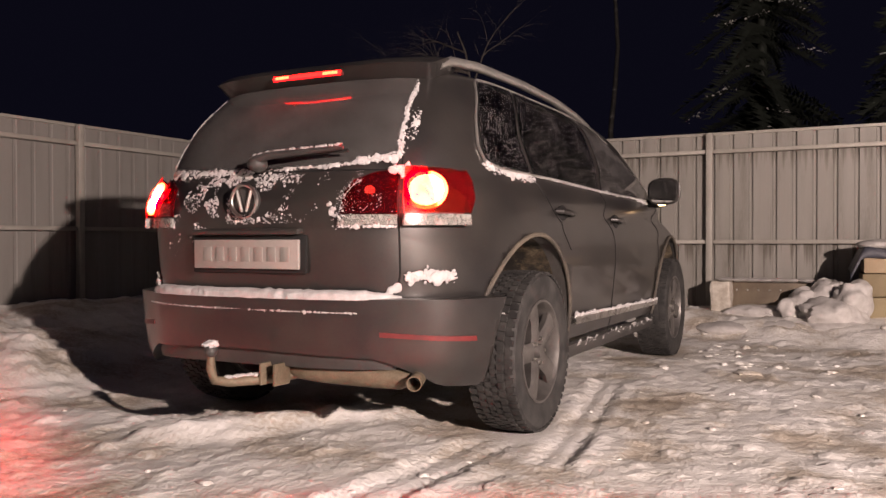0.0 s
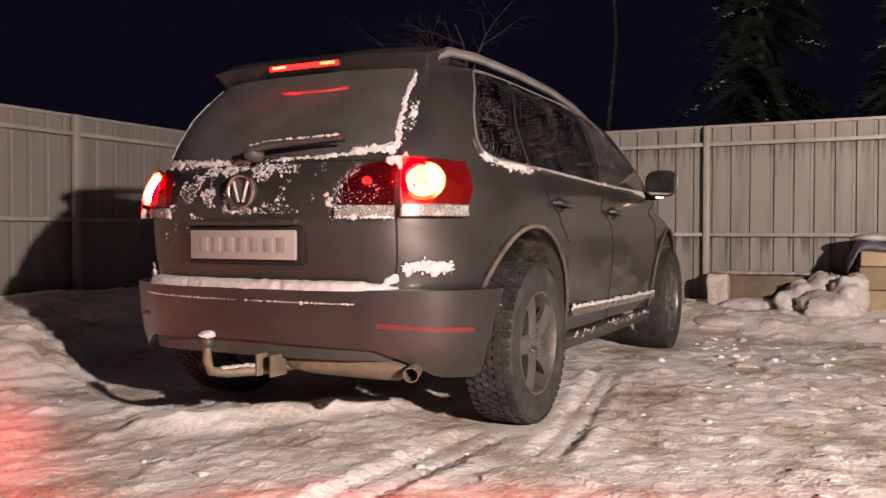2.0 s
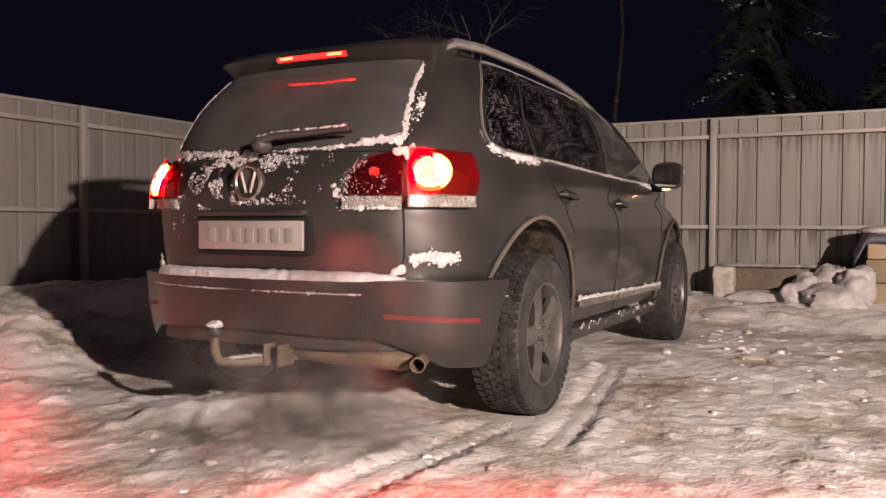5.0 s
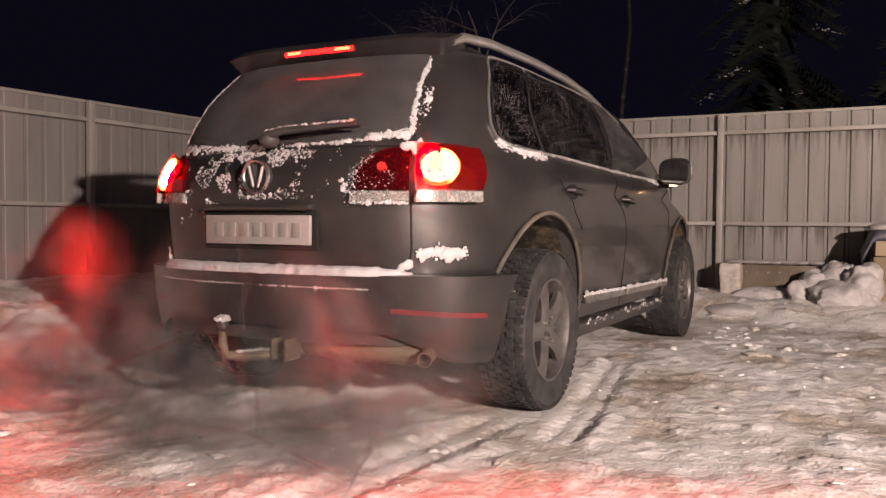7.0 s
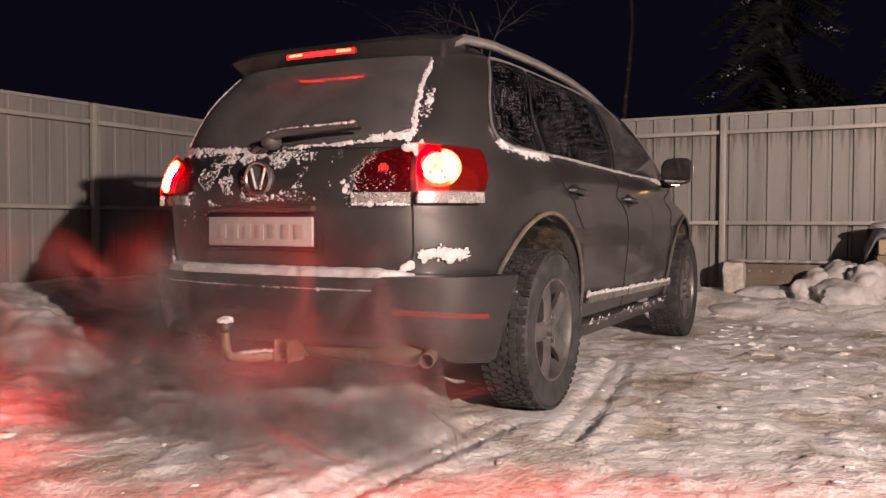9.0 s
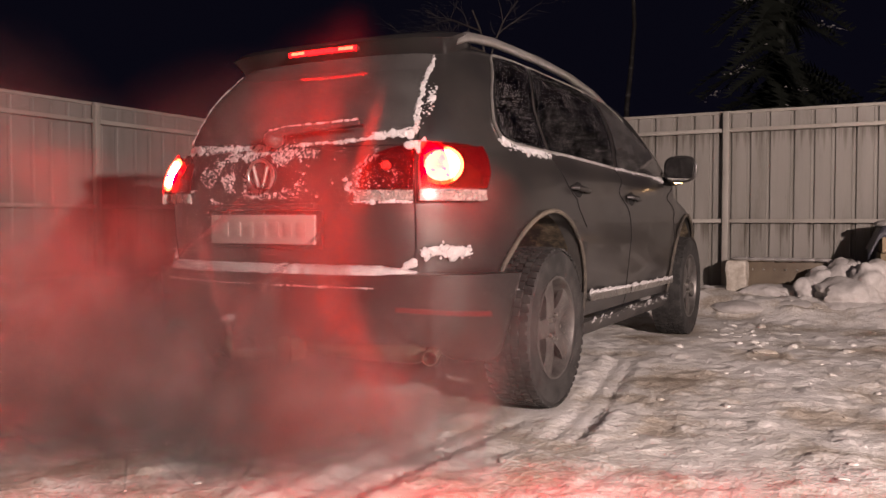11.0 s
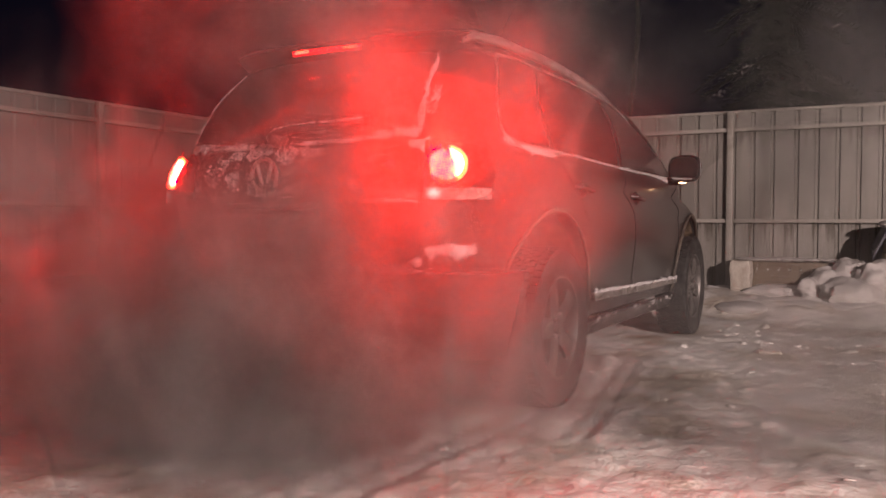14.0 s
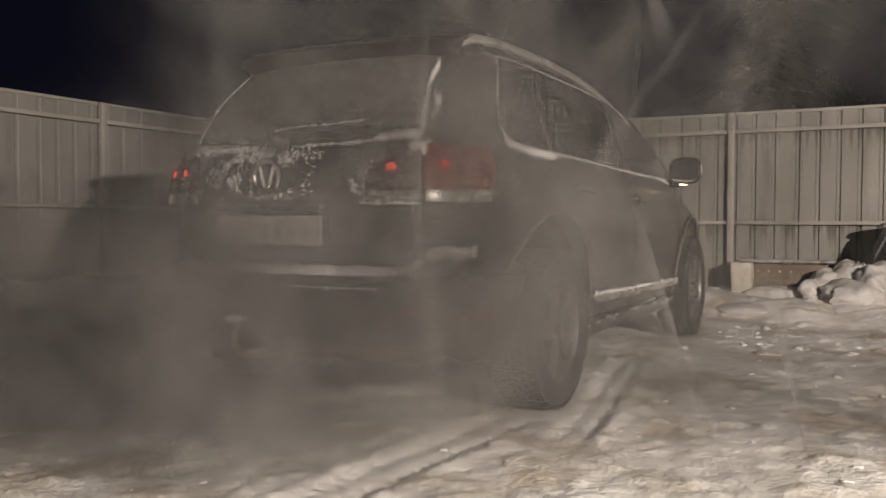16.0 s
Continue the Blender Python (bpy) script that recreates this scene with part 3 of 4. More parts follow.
    part("wiper_arm", tube(bmesh.new(), [(0.02, .055, 1.215), (.10, .065, 1.235), (.30, .085, 1.245), (.43, .105, 1.252)], [.02, .017, .012, .008], 8), PLASTIC, wiper)
    part("wiper_blade", tube(bmesh.new(), [(-.02, .105, 1.225), (.2, .10, 1.232), (.44, .125, 1.243)], .007, 6), BLACK, wiper)
    # tow bar
    tb = tube(bmesh.new(), [(.18, .12, .325), (.10, .02, .315), (.03, -.10, .315), (0, -.165, .33), (0, -.185, .375), (0, -.185, .425)], [.019] * 5 + [.015], 12)
    tow = part("tow_bar", tb, RUST, car, "tan cast tow bar")
    bl = bmesh.new()
    bmesh.ops.create_uvsphere(bl, u_segments=20, v_segments=14, radius=.027, matrix=Matrix.Translation((0, -.185, .448)))
    part("tow_ball", bl, PLASTIC, tow, "dark tow ball")
    for x in (.10, .17):
        part("tow_bracket", box(bmesh.new(), (x, -.02, .295), (x + .014, .08, .385), .005), RUST, tow)
    mf = part("muffler", tube(bmesh.new(), [(.16, .11, .345), (.2, .115, .343), (.30, .13, .34), (.5, .17, .335), (.64, .20, .332), (.68, .21, .332)], [.02, .032, .040, .045, .045, .026], 18), RUST, car, "long tan exhaust muffler")
    ex = bmesh.new()
    prof = [(.030, -.02), (.030, .13), (.026, .13), (.026, -.02)]
    lathe(ex, prof, 24)
    ep = part("exhaust_pipe", ex, RUST, car, "oval tailpipe")
    ep.matrix_basis = pose(.70, .24, .338, 0, 4, -90 + 20)
    part("beam", tube(bmesh.new(), [(-.5, .75, .32), (.5, .75, .32)], .05, 10), UNDER, car)
    # mirrors
    for sgn in (1, -1):
        mb = bmesh.new()
        bmesh.ops.create_uvsphere(mb, u_segments=24, v_segments=16, radius=1)
        for v in mb.verts:
            x, y, z = v.co
            k = (abs(x) ** 3 + abs(z) ** 3) ** (1 / 3) / max(1e-6, math.hypot(x, z)) if math.hypot(x, z) > 1e-6 else 1
            v.co = (x / max(k, .6) * .115, (y * .09 if y > 0 else y * .012), z / max(k, .6) * .092)
        mir = part("wing_mirror", mb, PAINT, car, "grey wing mirror")
        mir.matrix_basis = pose(sgn * 1.025, 3.10, 1.212, 0, 0, sgn * -8)
        part("mirror_glass", patch_disc(.098, .078), MIRROR, mir, "mirror glass")
        part("mirror_arm", tube(bmesh.new(), [(sgn * .86 - sgn * 1.06, .12, -.07), (sgn * -.08, .06, -.085), (0, .03, -.07)], [.03, .026, .03], 10), BLACK, mir)
    am = bmesh.new()
    bmesh.ops.create_uvsphere(am, u_segments=12, v_segments=8, radius=1, matrix=Matrix.LocRotScale((1.01, 3.115, 1.12), None, (.03, .018, .007)))
    part("puddle_lamp", am, AMBER, car, "small warm lamp under the mirror")
    # wheels
    for sgn in (1, -1):
        for y in (.96, 3.815):
            w = build_wheel(car)
            w.matrix_basis = pose(sgn * .828, y, .368, 17 if y < 2 else 40, 0, 0) @ (pose(0, 0, 0) if sgn > 0 else pose(0, 0, 0, 0, 0, 180))
    return car


def patch_disc(a, b):
    bm = bmesh.new()
    vs = []
    for k in range(40):
        t = 2 * math.pi * k / 40
        c, s = math.cos(t), math.sin(t)
        vs.append(bm.verts.new((a * math.copysign(abs(c) ** .6, c), -.0155, b * math.copysign(abs(s) ** .6, s))))
    f = bm.faces.new(vs)
    r = bmesh.ops.extrude_face_region(bm, geom=[f])
    for v in r["geom"]:
        if isinstance(v, bmesh.types.BMVert):
            v.co.y += .004
    return bm


def build_lamps(car):
    """Four-part rear lamps on each side and the bar under the spoiler; the brake discs turn to their dark back when the pedal is let go."""
    for m in (False, True):
        sgn = -1 if m else 1
        lo_o = [("x", .662, .945), ("x", .75, .945), ("y", .390, .945)]
        hi_o = [("x", .628, 1.163), ("x", .70, 1.166), ("x", .745, 1.163), ("x", .775, 1.148), ("x", .80, 1.105), ("x", .82, 1.04)]
        lamp = part("rear_lamp", patch([("x", .655, .935), ("x", .75, .935), ("y", .400, .935)], [("x", .622, 1.17), ("x", .71, 1.174), ("x", .785, 1.15), ("x", .805, 1.105), ("x", .828, 1.035)], 24, 10, 0.006, 0.004, m), BLACK, car, "four-part red and white rear lamp")
        part("red_lens", patch([("x", .66, .985), ("x", .75, .985), ("y", .397, .985)], hi_o, 24, 10, 0.056, 0.004, m), REDGLASS, lamp).visible_shadow = False
        part("lamp_bowl", patch([("x", .662, .987), ("x", .75, .987), ("y", .393, .987)], [("x", .63, 1.158), ("x", .70, 1.162), ("x", .775, 1.143), ("x", .795, 1.10), ("x", .815, 1.04)], 20, 8, 0.009, 0.002, m), DISC_OFF, lamp)
        part("white_lens", patch([("x", .66, .94), ("x", .75, .94), ("y", .395, .94)], [("x", .66, .98), ("x", .75, .98), ("y", .397, .98)], 24, 4, 0.054, 0.046, m), CLEARGLASS, lamp)
        part("red_lens", patch([("x", .445, .985), ("x", .55, .985), ("x", .642, .985)], [("x", .452, 1.06), ("x", .475, 1.11), ("x", .53, 1.138), ("x", .615, 1.163)], 24, 10, 0.022, 0.018, m), REDDARK, lamp)
        part("white_lens", patch([("x", .437, .94), ("x", .642, .94)], [("x", .442, .98), ("x", .642, .98)], 24, 4, 0.022, 0.018, m), CLEARGLASS, lamp)
        # the turning disc
        s, z = s_from("x", .712, 1.068), 1.068
        p, q = body_any(s, z, .030), body_any(s, z, .06)
        d = bmesh.new()
        rings = []
        for rr, hh in ((0.001, .010), (.03, .009), (.067, .005), (.082, .001)):
            rings.append([d.verts.new((rr * 1.05 * math.cos(a), -hh, rr * math.sin(a))) for a in (2 * math.pi * k / 32 for k in range(32))])
        for i, (a, b) in enumerate(zip(rings, rings[1:])):
            for k in range(32):
                d.faces.new((a[k], a[(k + 1) % 32], b[(k + 1) % 32], b[k])).material_index = 0 if i < 2 else 2
        back = [d.verts.new(v.co + Vector((0, .003, 0))) for v in rings[-1]]
        for k in range(32):
            d.faces.new((rings[-1][k], rings[-1][(k + 1) % 32], back[(k + 1) % 32], back[k])).material_index = 1
        d.faces.new(back).material_index = 1
        ob = part("brake_disc", d, [DISC_ON, DISC_OFF, DISC_RIM], lamp, "glowing brake lamp disc")
        n = (q - p)
        n.x *= sgn
        n.x *= .35
        n.z *= .5
        TURNING.append((ob, Vector((sgn * p.x, p.y, p.z)), n.normalized()))
        for x, zz in ((.545, 1.065), (.70, 1.065)):
            s2 = s_from("x", x, zz)
            dot = bmesh.new()
            pp = body_any(s2, zz, 0.050 if x > .6 else .026)
            for i in range(5):
                for k in range(5):
                    if (i - 2) ** 2 + (k - 2) ** 2 < 6:
                        bmesh.ops.create_icosphere(dot, subdivisions=1, radius=.0028, matrix=Matrix.Translation((sgn * (pp.x + (i - 2) * .0075), pp.y + (i - 2) * .003, pp.z + (k - 2) * .0075)))
            part("diode_cluster", dot, DOT, lamp)
    c = body_any(0, 1.588, 0.072)
    bar = bmesh.new()
    prof = [(.013 * math.cos(a), .013 * math.sin(a)) for a in (2 * math.pi * k / 16 for k in range(16))]
    rings = []
    for i in range(25):
        x = -.19 + .38 * i / 24
        y = .16 * x * x
        rings.append([bar.verts.new((x, y + a, b)) for a, b in prof])
    for i_ring, (a, b) in enumerate(zip(rings, rings[1:])):
        for k in range(16):
            f = bar.faces.new((a[k], a[(k + 1) % 16], b[(k + 1) % 16], b[k]))
            f.material_index = (0 if i_ring in (1, 2, 3, 4, 5, 18, 19, 20, 21, 22) else 3) if 6 <= k <= 8 else (2 if k in (5, 9, 10) else 1)
    bar.faces.new(rings[0]).material_index = 1
    bar.faces.new(rings[-1][::-1]).material_index = 1
    ob = part("upper_brake_lamp", bar, [BAR_ON, DISC_OFF, BAR_EDGE, BAR_MID], car, "narrow red brake lamp under the spoiler")
    BAR.append((ob, Vector((c.x, c.y - .005, c.z))))


def build_wheel(car):
    w = new("wheel")
    w.parent = car
    w["label"] = "five-spoke alloy wheel on a studded winter tyre"
    prof = [(.235, -.115), (.262, -.128), (.31, -.134), (.345, -.128), (.361, -.108), (.364, -.06), (.365, 0), (.364, .06), (.361, .108), (.345, .128), (.31, .134), (.262, .128), (.235, .115)]
    prof = [(r, x * .86 + .018) for r, x in prof]
    tyre = part("tyre", lathe(bmesh.new(), prof, 64), RUBBER, w, "winter tyre caked with snow")
    bm = bmesh.new()
    n = 56
    for k in range(n):
        a = 2 * math.pi * k / n
        for i, (x, wx) in enumerate(((-.105, .042), (-.058, .036), (-.018, .03), (.018, .03), (.058, .036), (.105, .042))):
            aa = a + (i % 2) * math.pi / n
            x, wx = x * .86 + .018, wx * .84
            box(bm, (x - wx / 2, -.0125, .358), (x + wx / 2, .0125, .3725 if -.07 < x < .10 else .3675))
            bm.verts.ensure_lookup_table()
            bmesh.ops.rotate(bm, verts=bm.verts[-8:], cent=(0, 0, 0), matrix=Matrix.Rotation(aa, 3, "X"))
    part("tread", bm, RUBBER, tyre, smooth=False)
    rim = part("rim", lathe(bmesh.new(), [(.238, .112), (.238, .122), (.228, .122), (.218, .10), (.21, .02), (.21, -.11), (.225, -.11), (.225, .05)], 64), ALLOY, w, "dirty silver alloy rim")
    for k in range(5):
        a = 2 * math.pi * k / 5
        sp = bmesh.new()
        rows = []
        for r, half, x, dp in ((.03, .05, .095, .05), (.08, .045, .107, .05), (.15, .042, .112, .045), (.20, .050, .110, .04), (.224, .070, .106, .04)):
            rows.append([sp.verts.new(v) for v in ((x - .012, -half, r), (x, -half * .6, r), (x, half * .6, r), (x - .012, half, r), (x - dp, half * .8, r), (x - dp, -half * .8, r))])
        for p, q in zip(rows, rows[1:]):
            for i in range(6):
                sp.faces.new((p[i], p[(i + 1) % 6], q[(i + 1) % 6], q[i]))
        sp.faces.new(rows[0]), sp.faces.new(rows[-1][::-1])
        bmesh.ops.rotate(sp, verts=sp.verts, cent=(0, 0, 0), matrix=Matrix.Rotation(a, 3, "X"))
        part("spoke", sp, ALLOY, rim)
        b = bmesh.new()
        bmesh.ops.create_cone(b, cap_ends=True, segments=10, radius1=.009, radius2=.008, depth=.02, matrix=Matrix.Rotation(a + .63, 4, "X") @ pose(.105, 0, .058, 0, 90, 0))
        part("wheel_nut", b, CHROME, rim)
    cap = bmesh.new()
    bmesh.ops.create_cone(cap, cap_ends=True, segments=32, radius1=.036, radius2=.031, depth=.03, matrix=pose(.105, 0, 0, 0, 90, 0))
    hub = part("hub_cap", cap, ALLOY, rim)
    disc = bmesh.new()
    bmesh.ops.create_cone(disc, cap_ends=True, segments=40, radius1=.16, radius2=.16, depth=.03, matrix=pose(.0, 0, 0, 0, 90, 0))
    part("brake_rotor", disc, UNDER, w)
    return w


MIRROR = material("mirror glass", 0.05, 1.0, ((0.3, (0.55, 0.55, 0.55)), (0.7, (0.6, 0.6, 0.6))), 5, 3, 50, 0, 0, 0.05)
BAR_ON = glow("upper brake lamp light", (1.0, 0.005, 0.0006), 300)
BAR_MID = glow("upper brake lamp middle", (1.0, 0.004, 0.001), 40)
BAR_EDGE = glow("upper brake lamp red edge", (1.0, 0.01, 0.008), 5)
TURNING, BAR = [], []
build_car()


# ---- snow that lies on the car ----
ICO = bmesh.new()
bmesh.ops.create_icosphere(ICO, subdivisions=1, radius=1)
ICO_V, ICO_F = [v.co.copy() for v in ICO.verts], [[v.index for v in f.verts] for f in ICO.faces]
ICO.free()


def blob(bm, at, nrm, size, flat=0.5):
    q = Vector(nrm).normalized().to_track_quat("Z", "Y")
    m = Matrix.LocRotScale(at, q @ Euler((0, 0, random.uniform(0, 6.3))).to_quaternion(), (size * random.uniform(.7, 1.4), size * random.uniform(.7, 1.2), size * flat * random.uniform(.7, 1.3)))
    vs = [bm.verts.new(m @ v + Vector((random.uniform(-1, 1), random.uniform(-1, 1), random.uniform(-1, 1))) * size * 0.14) for v in ICO_V]
    for f in ICO_F:
        bm.faces.new([vs[i] for i in f])


def snow_line(points, count, size, spread, off, label, flat=0.5):
    """Clumps of snow strewn along a line on the body."""
    bm = bmesh.new()
    q = run(points, 200)
    for _ in range(int(count * 1.6)):
        s, z = q[random.randrange(200)]
        z += random.gauss(0, spread)
        s += random.gauss(0, spread * 0.6)
        p = body_any(s, z, off)
        n = body_any(s, z, off + 0.02) - p
        blob(bm, p, n, size * .62 * random.lognormvariate(0, 0.5), flat)
    return tagged(mesh_ob("snow_patch", bm, CARSNOW), label, "snow", kind="stuff")


def snow_bank(points, width, height, off, label, n=90):
    """A continuous ragged roll of snow along a line on the body, lying on a ledge."""
    q = run(points, n)
    bm = bmesh.new()
    rings = []
    for i, (s, z) in enumerate(q):
        e = min(1.0, 8 * i / n, 8 * (n - 1 - i) / n)
        p = body_any(s, z, 0)
        o = (body_any(s, z, 1) - p)
        o.z = 0
        o.normalize()
        w = width * (0.95 + 0.12 * noise.noise(Vector((i * .35, 1, off)))) * (0.3 + 0.7 * e)
        h = height * (0.85 + 0.16 * noise.noise(Vector((i * .5, 7, off)))) * (0.25 + 0.75 * e)
        ring = []
        for k in range(9):
            a = math.pi * k / 8
            j = 0.004 * noise.noise(Vector((i * 1.1, k * 1.3, 3)))
            ring.append(bm.verts.new(p + o * (off + w / 2 + w / 2 * math.cos(a) + j) + Vector((0, 0, (h * math.sin(a) ** .7 if 0 < k < 8 else -.004) + j))))
        rings.append(ring)
    for a, b in zip(rings, rings[1:]):
        for k in range(9):
            bm.faces.new((a[k], a[(k + 1) % 9], b[(k + 1) % 9], b[k]))
    bm.faces.new(rings[0]), bm.faces.new(rings[-1][::-1])
    return tagged(mesh_ob("snow_bank", bm, CARSNOW), label, "snow", kind="stuff")


def car_snow():
    snow_bank([("x", -.66, .652), ("x", -.3, .652), ("x", 0, .652), ("x", .3, .652), ("x", .645, .652)], .080, .040, -.004, "white snow lying along the bumper step")
    snow_line([("x", -.67, .66), ("x", -.655, .72)], 40, .012, .008, .01, "snow packed in the bumper corner")
    snow_line([("x", .60, .675), ("x", .635, .695)], 30, .010, .005, .01, "snow packed in the bumper corner")
    snow_line([("x", .665, .735), ("x", .73, .742), ("x", .795, .738)], 170, .009, .010, .012, "snow patch stuck under the rear lamp", .45)
    snow_line([("x", -.60, 1.185), ("x", -.3, 1.172), ("x", 0, 1.170)], 230, .0065, .010, .008, "snow along the foot of the rear window")
    snow_line([("x", .10, 1.172), ("x", .35, 1.180), ("x", .61, 1.215)], 230, .0048, .004, .010, "thin snow along the foot of the rear window")
    snow_line([("x", .45, 1.195), ("x", .60, 1.218)], 120, .0065, .007, .012, "snow in the corner of the rear window")
    snow_line([("x", .605, 1.22), ("x", .585, 1.33), ("x", .565, 1.44), ("x", .545, 1.55)], 330, .0055, .009, .012, "snow up the edge of the rear window")
    snow_line([("x", -.605, 1.22), ("x", -.585, 1.33), ("x", -.54, 1.56)], 150, .0045, .005, .012, "snow up the edge of the rear window")
    snow_line([("x", .625, 1.30), ("x", .605, 1.42)], 40, .005, .02, .003, "flecks of snow on the rear pillar")
    # dusting over the tailgate, thickest round the badge
    bm = bmesh.new()
    for _ in range(5000):
        x, z = random.gauss(-.10, .20), random.choice((random.gauss(1.06, .07), random.gauss(1.14, .03), random.gauss(.95, .07)))
        if not (-.52 < x < .36 and .80 < z < 1.165) or (x * x + (z - 1.045) ** 2) ** .5 < .06:
            continue
        if bumpy(x, z, 9, 3, 4.0) < 0.02 or (x > -.2 and z < .95):
            continue
        s = s_from("x", abs(x), z) * (1 if x > 0 else -1)
        p = body_any(s, z, .001)
        blob(bm, p, body_any(s, z, .02) - p, .0023 * random.lognormvariate(0, .55), .5)
    tagged(mesh_ob("snow_dusting", bm, CARSNOW), "broken white snow dusting round the tailgate badge", "snow", kind="stuff")
    snow_line([("x", .40, 1.02), ("x", .415, .985)], 14, .008, .008, .004, "snow fleck on the tailgate")
    snow_line([("x", .58, 1.150), ("x", .635, 1.165), ("x", .628, 1.12)], 80, .008, .008, .026, "snow on the upper corner of the rear lamp", .4)
    snow_line([("x", .437, .936), ("x", .64, .936)], 90, .0042, .002, .022, "snow along the foot of the rear lamp")
    snow_line([("x", .44, .95), ("x", .445, 1.04), ("x", .49, 1.12)], 110, .0026, .015, .023, "snow flecks on the rear lamp")
    snow_line([("x", .46, 1.0), ("x", .60, 1.03)], 50, .0022, .03, .023, "snow flecks on the rear lamp")
    # sill of the side windows
    snow_line([("y", .60, 1.20), ("y", .80, 1.178), ("y", 1.05, 1.165)], 260, .0065, .010, .006, "snow along the sill of the side windows")
    snow_line([("y", .9, 1.184), ("y", 2.1, 1.162), ("y", 3.3, 1.148)], 330, .005, .003, .010, "thin snow along the side trim")
    snow_line([("y", 2.9, 1.148), ("y", 3.35, 1.13)], 50, .007, .006, .008, "snow by the foot of the mirror")
    snow_line([("y", .60, .575), ("y", .40, .585), ("x", .6, .595)], 160, .0026, .0010, .050, "fine line of snow along the bumper seam")
    snow_line([("x", .5, .6), ("x", 0, .603), ("x", -.6, .61)], 420, .0026, .0010, .064, "fine line of snow along the bumper seam")
    snow_line([("y", 1.50, .488), ("y", 2.24, .474)], 200, .009, .004, .022, "snow on the door moulding")
    snow_line([("y", 2.26, .474), ("y", 3.33, .458)], 260, .009, .004, .022, "snow on the door moulding")
    snow_line([("y", 1.6, .335), ("y", 3.3, .33)], 80, .008, .010, .028, "snow stuck along the sill")
    bm = bmesh.new()
    for _ in range(26):
        blob(bm, (random.gauss(0, .010), -.185 + random.gauss(0, .010), .470 + random.uniform(0, .012)), (0, 0, 1), .016, .7)
    tagged(mesh_ob("snow_cap", bm, CARSNOW), "small cap of snow on the tow ball", "snow", kind="stuff")
    bm = bmesh.new()
    for k in range(22):
        t = k / 21
        blob(bm, (.02 + .07 * t, -.12 + .12 * t, .338 + random.uniform(-.002, .004)), (0, 0, 1), .015, .45)
    tagged(mesh_ob("snow_cap", bm, CARSNOW), "snow lying on the bend of the tow bar", "snow", kind="stuff")
    bm = bmesh.new()
    for k in range(70):
        t = random.random()
        blob(bm, (.02 + .41 * t, .05 + .045 * t, 1.232 + .033 * t ** .5 + random.gauss(0, .002)), (0, -.3, 1), .006, .6)
    tagged(mesh_ob("snow_cap", bm, CARSNOW), "snow along the wiper arm", "snow", kind="stuff")


car_snow()


# ---- by the back fence: block, panel, heap, stack of boxes ----
def rough_block(bm, a, b, bevel, amount, cuts=5):
    box(bm, a, b, bevel)
    bmesh.ops.subdivide_edges(bm, edges=[e for e in bm.edges if e.calc_length() > .04], cuts=cuts, use_grid_fill=True)
    for v in bm.verts:
        v.co += Vector((noise.noise(v.co * 9), noise.noise(v.co * 9 + Vector((5, 0, 0))), noise.noise(v.co * 9 + Vector((0, 7, 0))))) * amount
    return bm


FOAM = material("pale crumbly block", 0.85, 0, ((0.35, (0.42, 0.37, 0.30)), (0.65, (0.66, 0.62, 0.55))), 14, 7, 90, 0.6, 0.01)
BROWN = material("brown painted board", 0.6, 0, ((0.3, (0.13, 0.10, 0.07)), (0.7, (0.22, 0.18, 0.13))), 5, 7, 80, 0.3, 0.004)
CARD = [material("tan box board %s" % w, 0.75, 0, ((0.3, a), (0.7, b)), 4, 7, 70, 0.25, 0.003) for w, a, b in (("light", (.36, .27, .17), (.46, .36, .24)), ("olive", (.26, .21, .12), (.34, .28, .17)), ("dark", (.21, .17, .10), (.29, .23, .14)), ("dull", (.25, .20, .13), (.36, .29, .19)))]
SHEETING = material("dark blue-grey sheeting", 0.45, 0, ((0.3, (0.03, 0.035, 0.05)), (0.7, (0.09, 0.09, 0.11))), 6, 6, 60, 0.5, 0.02)
ob = mesh_ob("foam_block", rough_block(bmesh.new(), (.87, 5.8, .1), (1.06, 6.1, .475), .02, .012), FOAM)
tagged(ob, "pale crumbly building block standing in snow by the fence", "block")
pn = new("panel")
pn.matrix_basis = pose(1.05, 5.93, 0.1, -6, 0, 0)
tagged(pn, "brown riveted panel leaning at the fence under snow", "panel")
part("board", box(bmesh.new(), (0, 0, 0), (.72, .035, .375), .006), BROWN, pn)
for k in range(7):
    rv = bmesh.new()
    bmesh.ops.create_uvsphere(rv, u_segments=10, v_segments=6, radius=.011, matrix=pose(.05 + .1 * k, -.002, .29))
    part("rivet", rv, TRIM, pn)
part("edge", box(bmesh.new(), (-.018, -.006, 0), (.0, .04, .38), .004), UNDER, pn)


def heap(name, blobs, label, sub=4, rough=.05):
    bm = bmesh.new()
    for (x, y, z), (a, b, c) in blobs:
        r = bmesh.ops.create_icosphere(bm, subdivisions=sub, radius=1, matrix=Matrix.LocRotScale((x, y, z), None, (a, b, c)))
        for v in r["verts"]:
            d = (v.co - Vector((x, y, z)))
            v.co += d * (rough * 5 * noise.fractal(v.co * 3.2, 1, 2, 3) + rough * 2 * noise.noise(v.co * 14))
    return tagged(mesh_ob(name, bm, SNOW), label, "snow", kind="stuff")


heap("snow_heap", [((1.75, 5.75, .24), (.17, .2, .2)), ((1.93, 5.8, .30), (.2, .22, .22)), ((2.12, 5.6, .33), (.16, .2, .19)), ((1.6, 5.6, .2), (.12, .15, .14)), ((1.95, 5.5, .2), (.3, .25, .14)), ((1.42, 5.72, .17), (.36, .15, .11))], "rounded heap of snow-covered rubble by the fence", 4, .085)
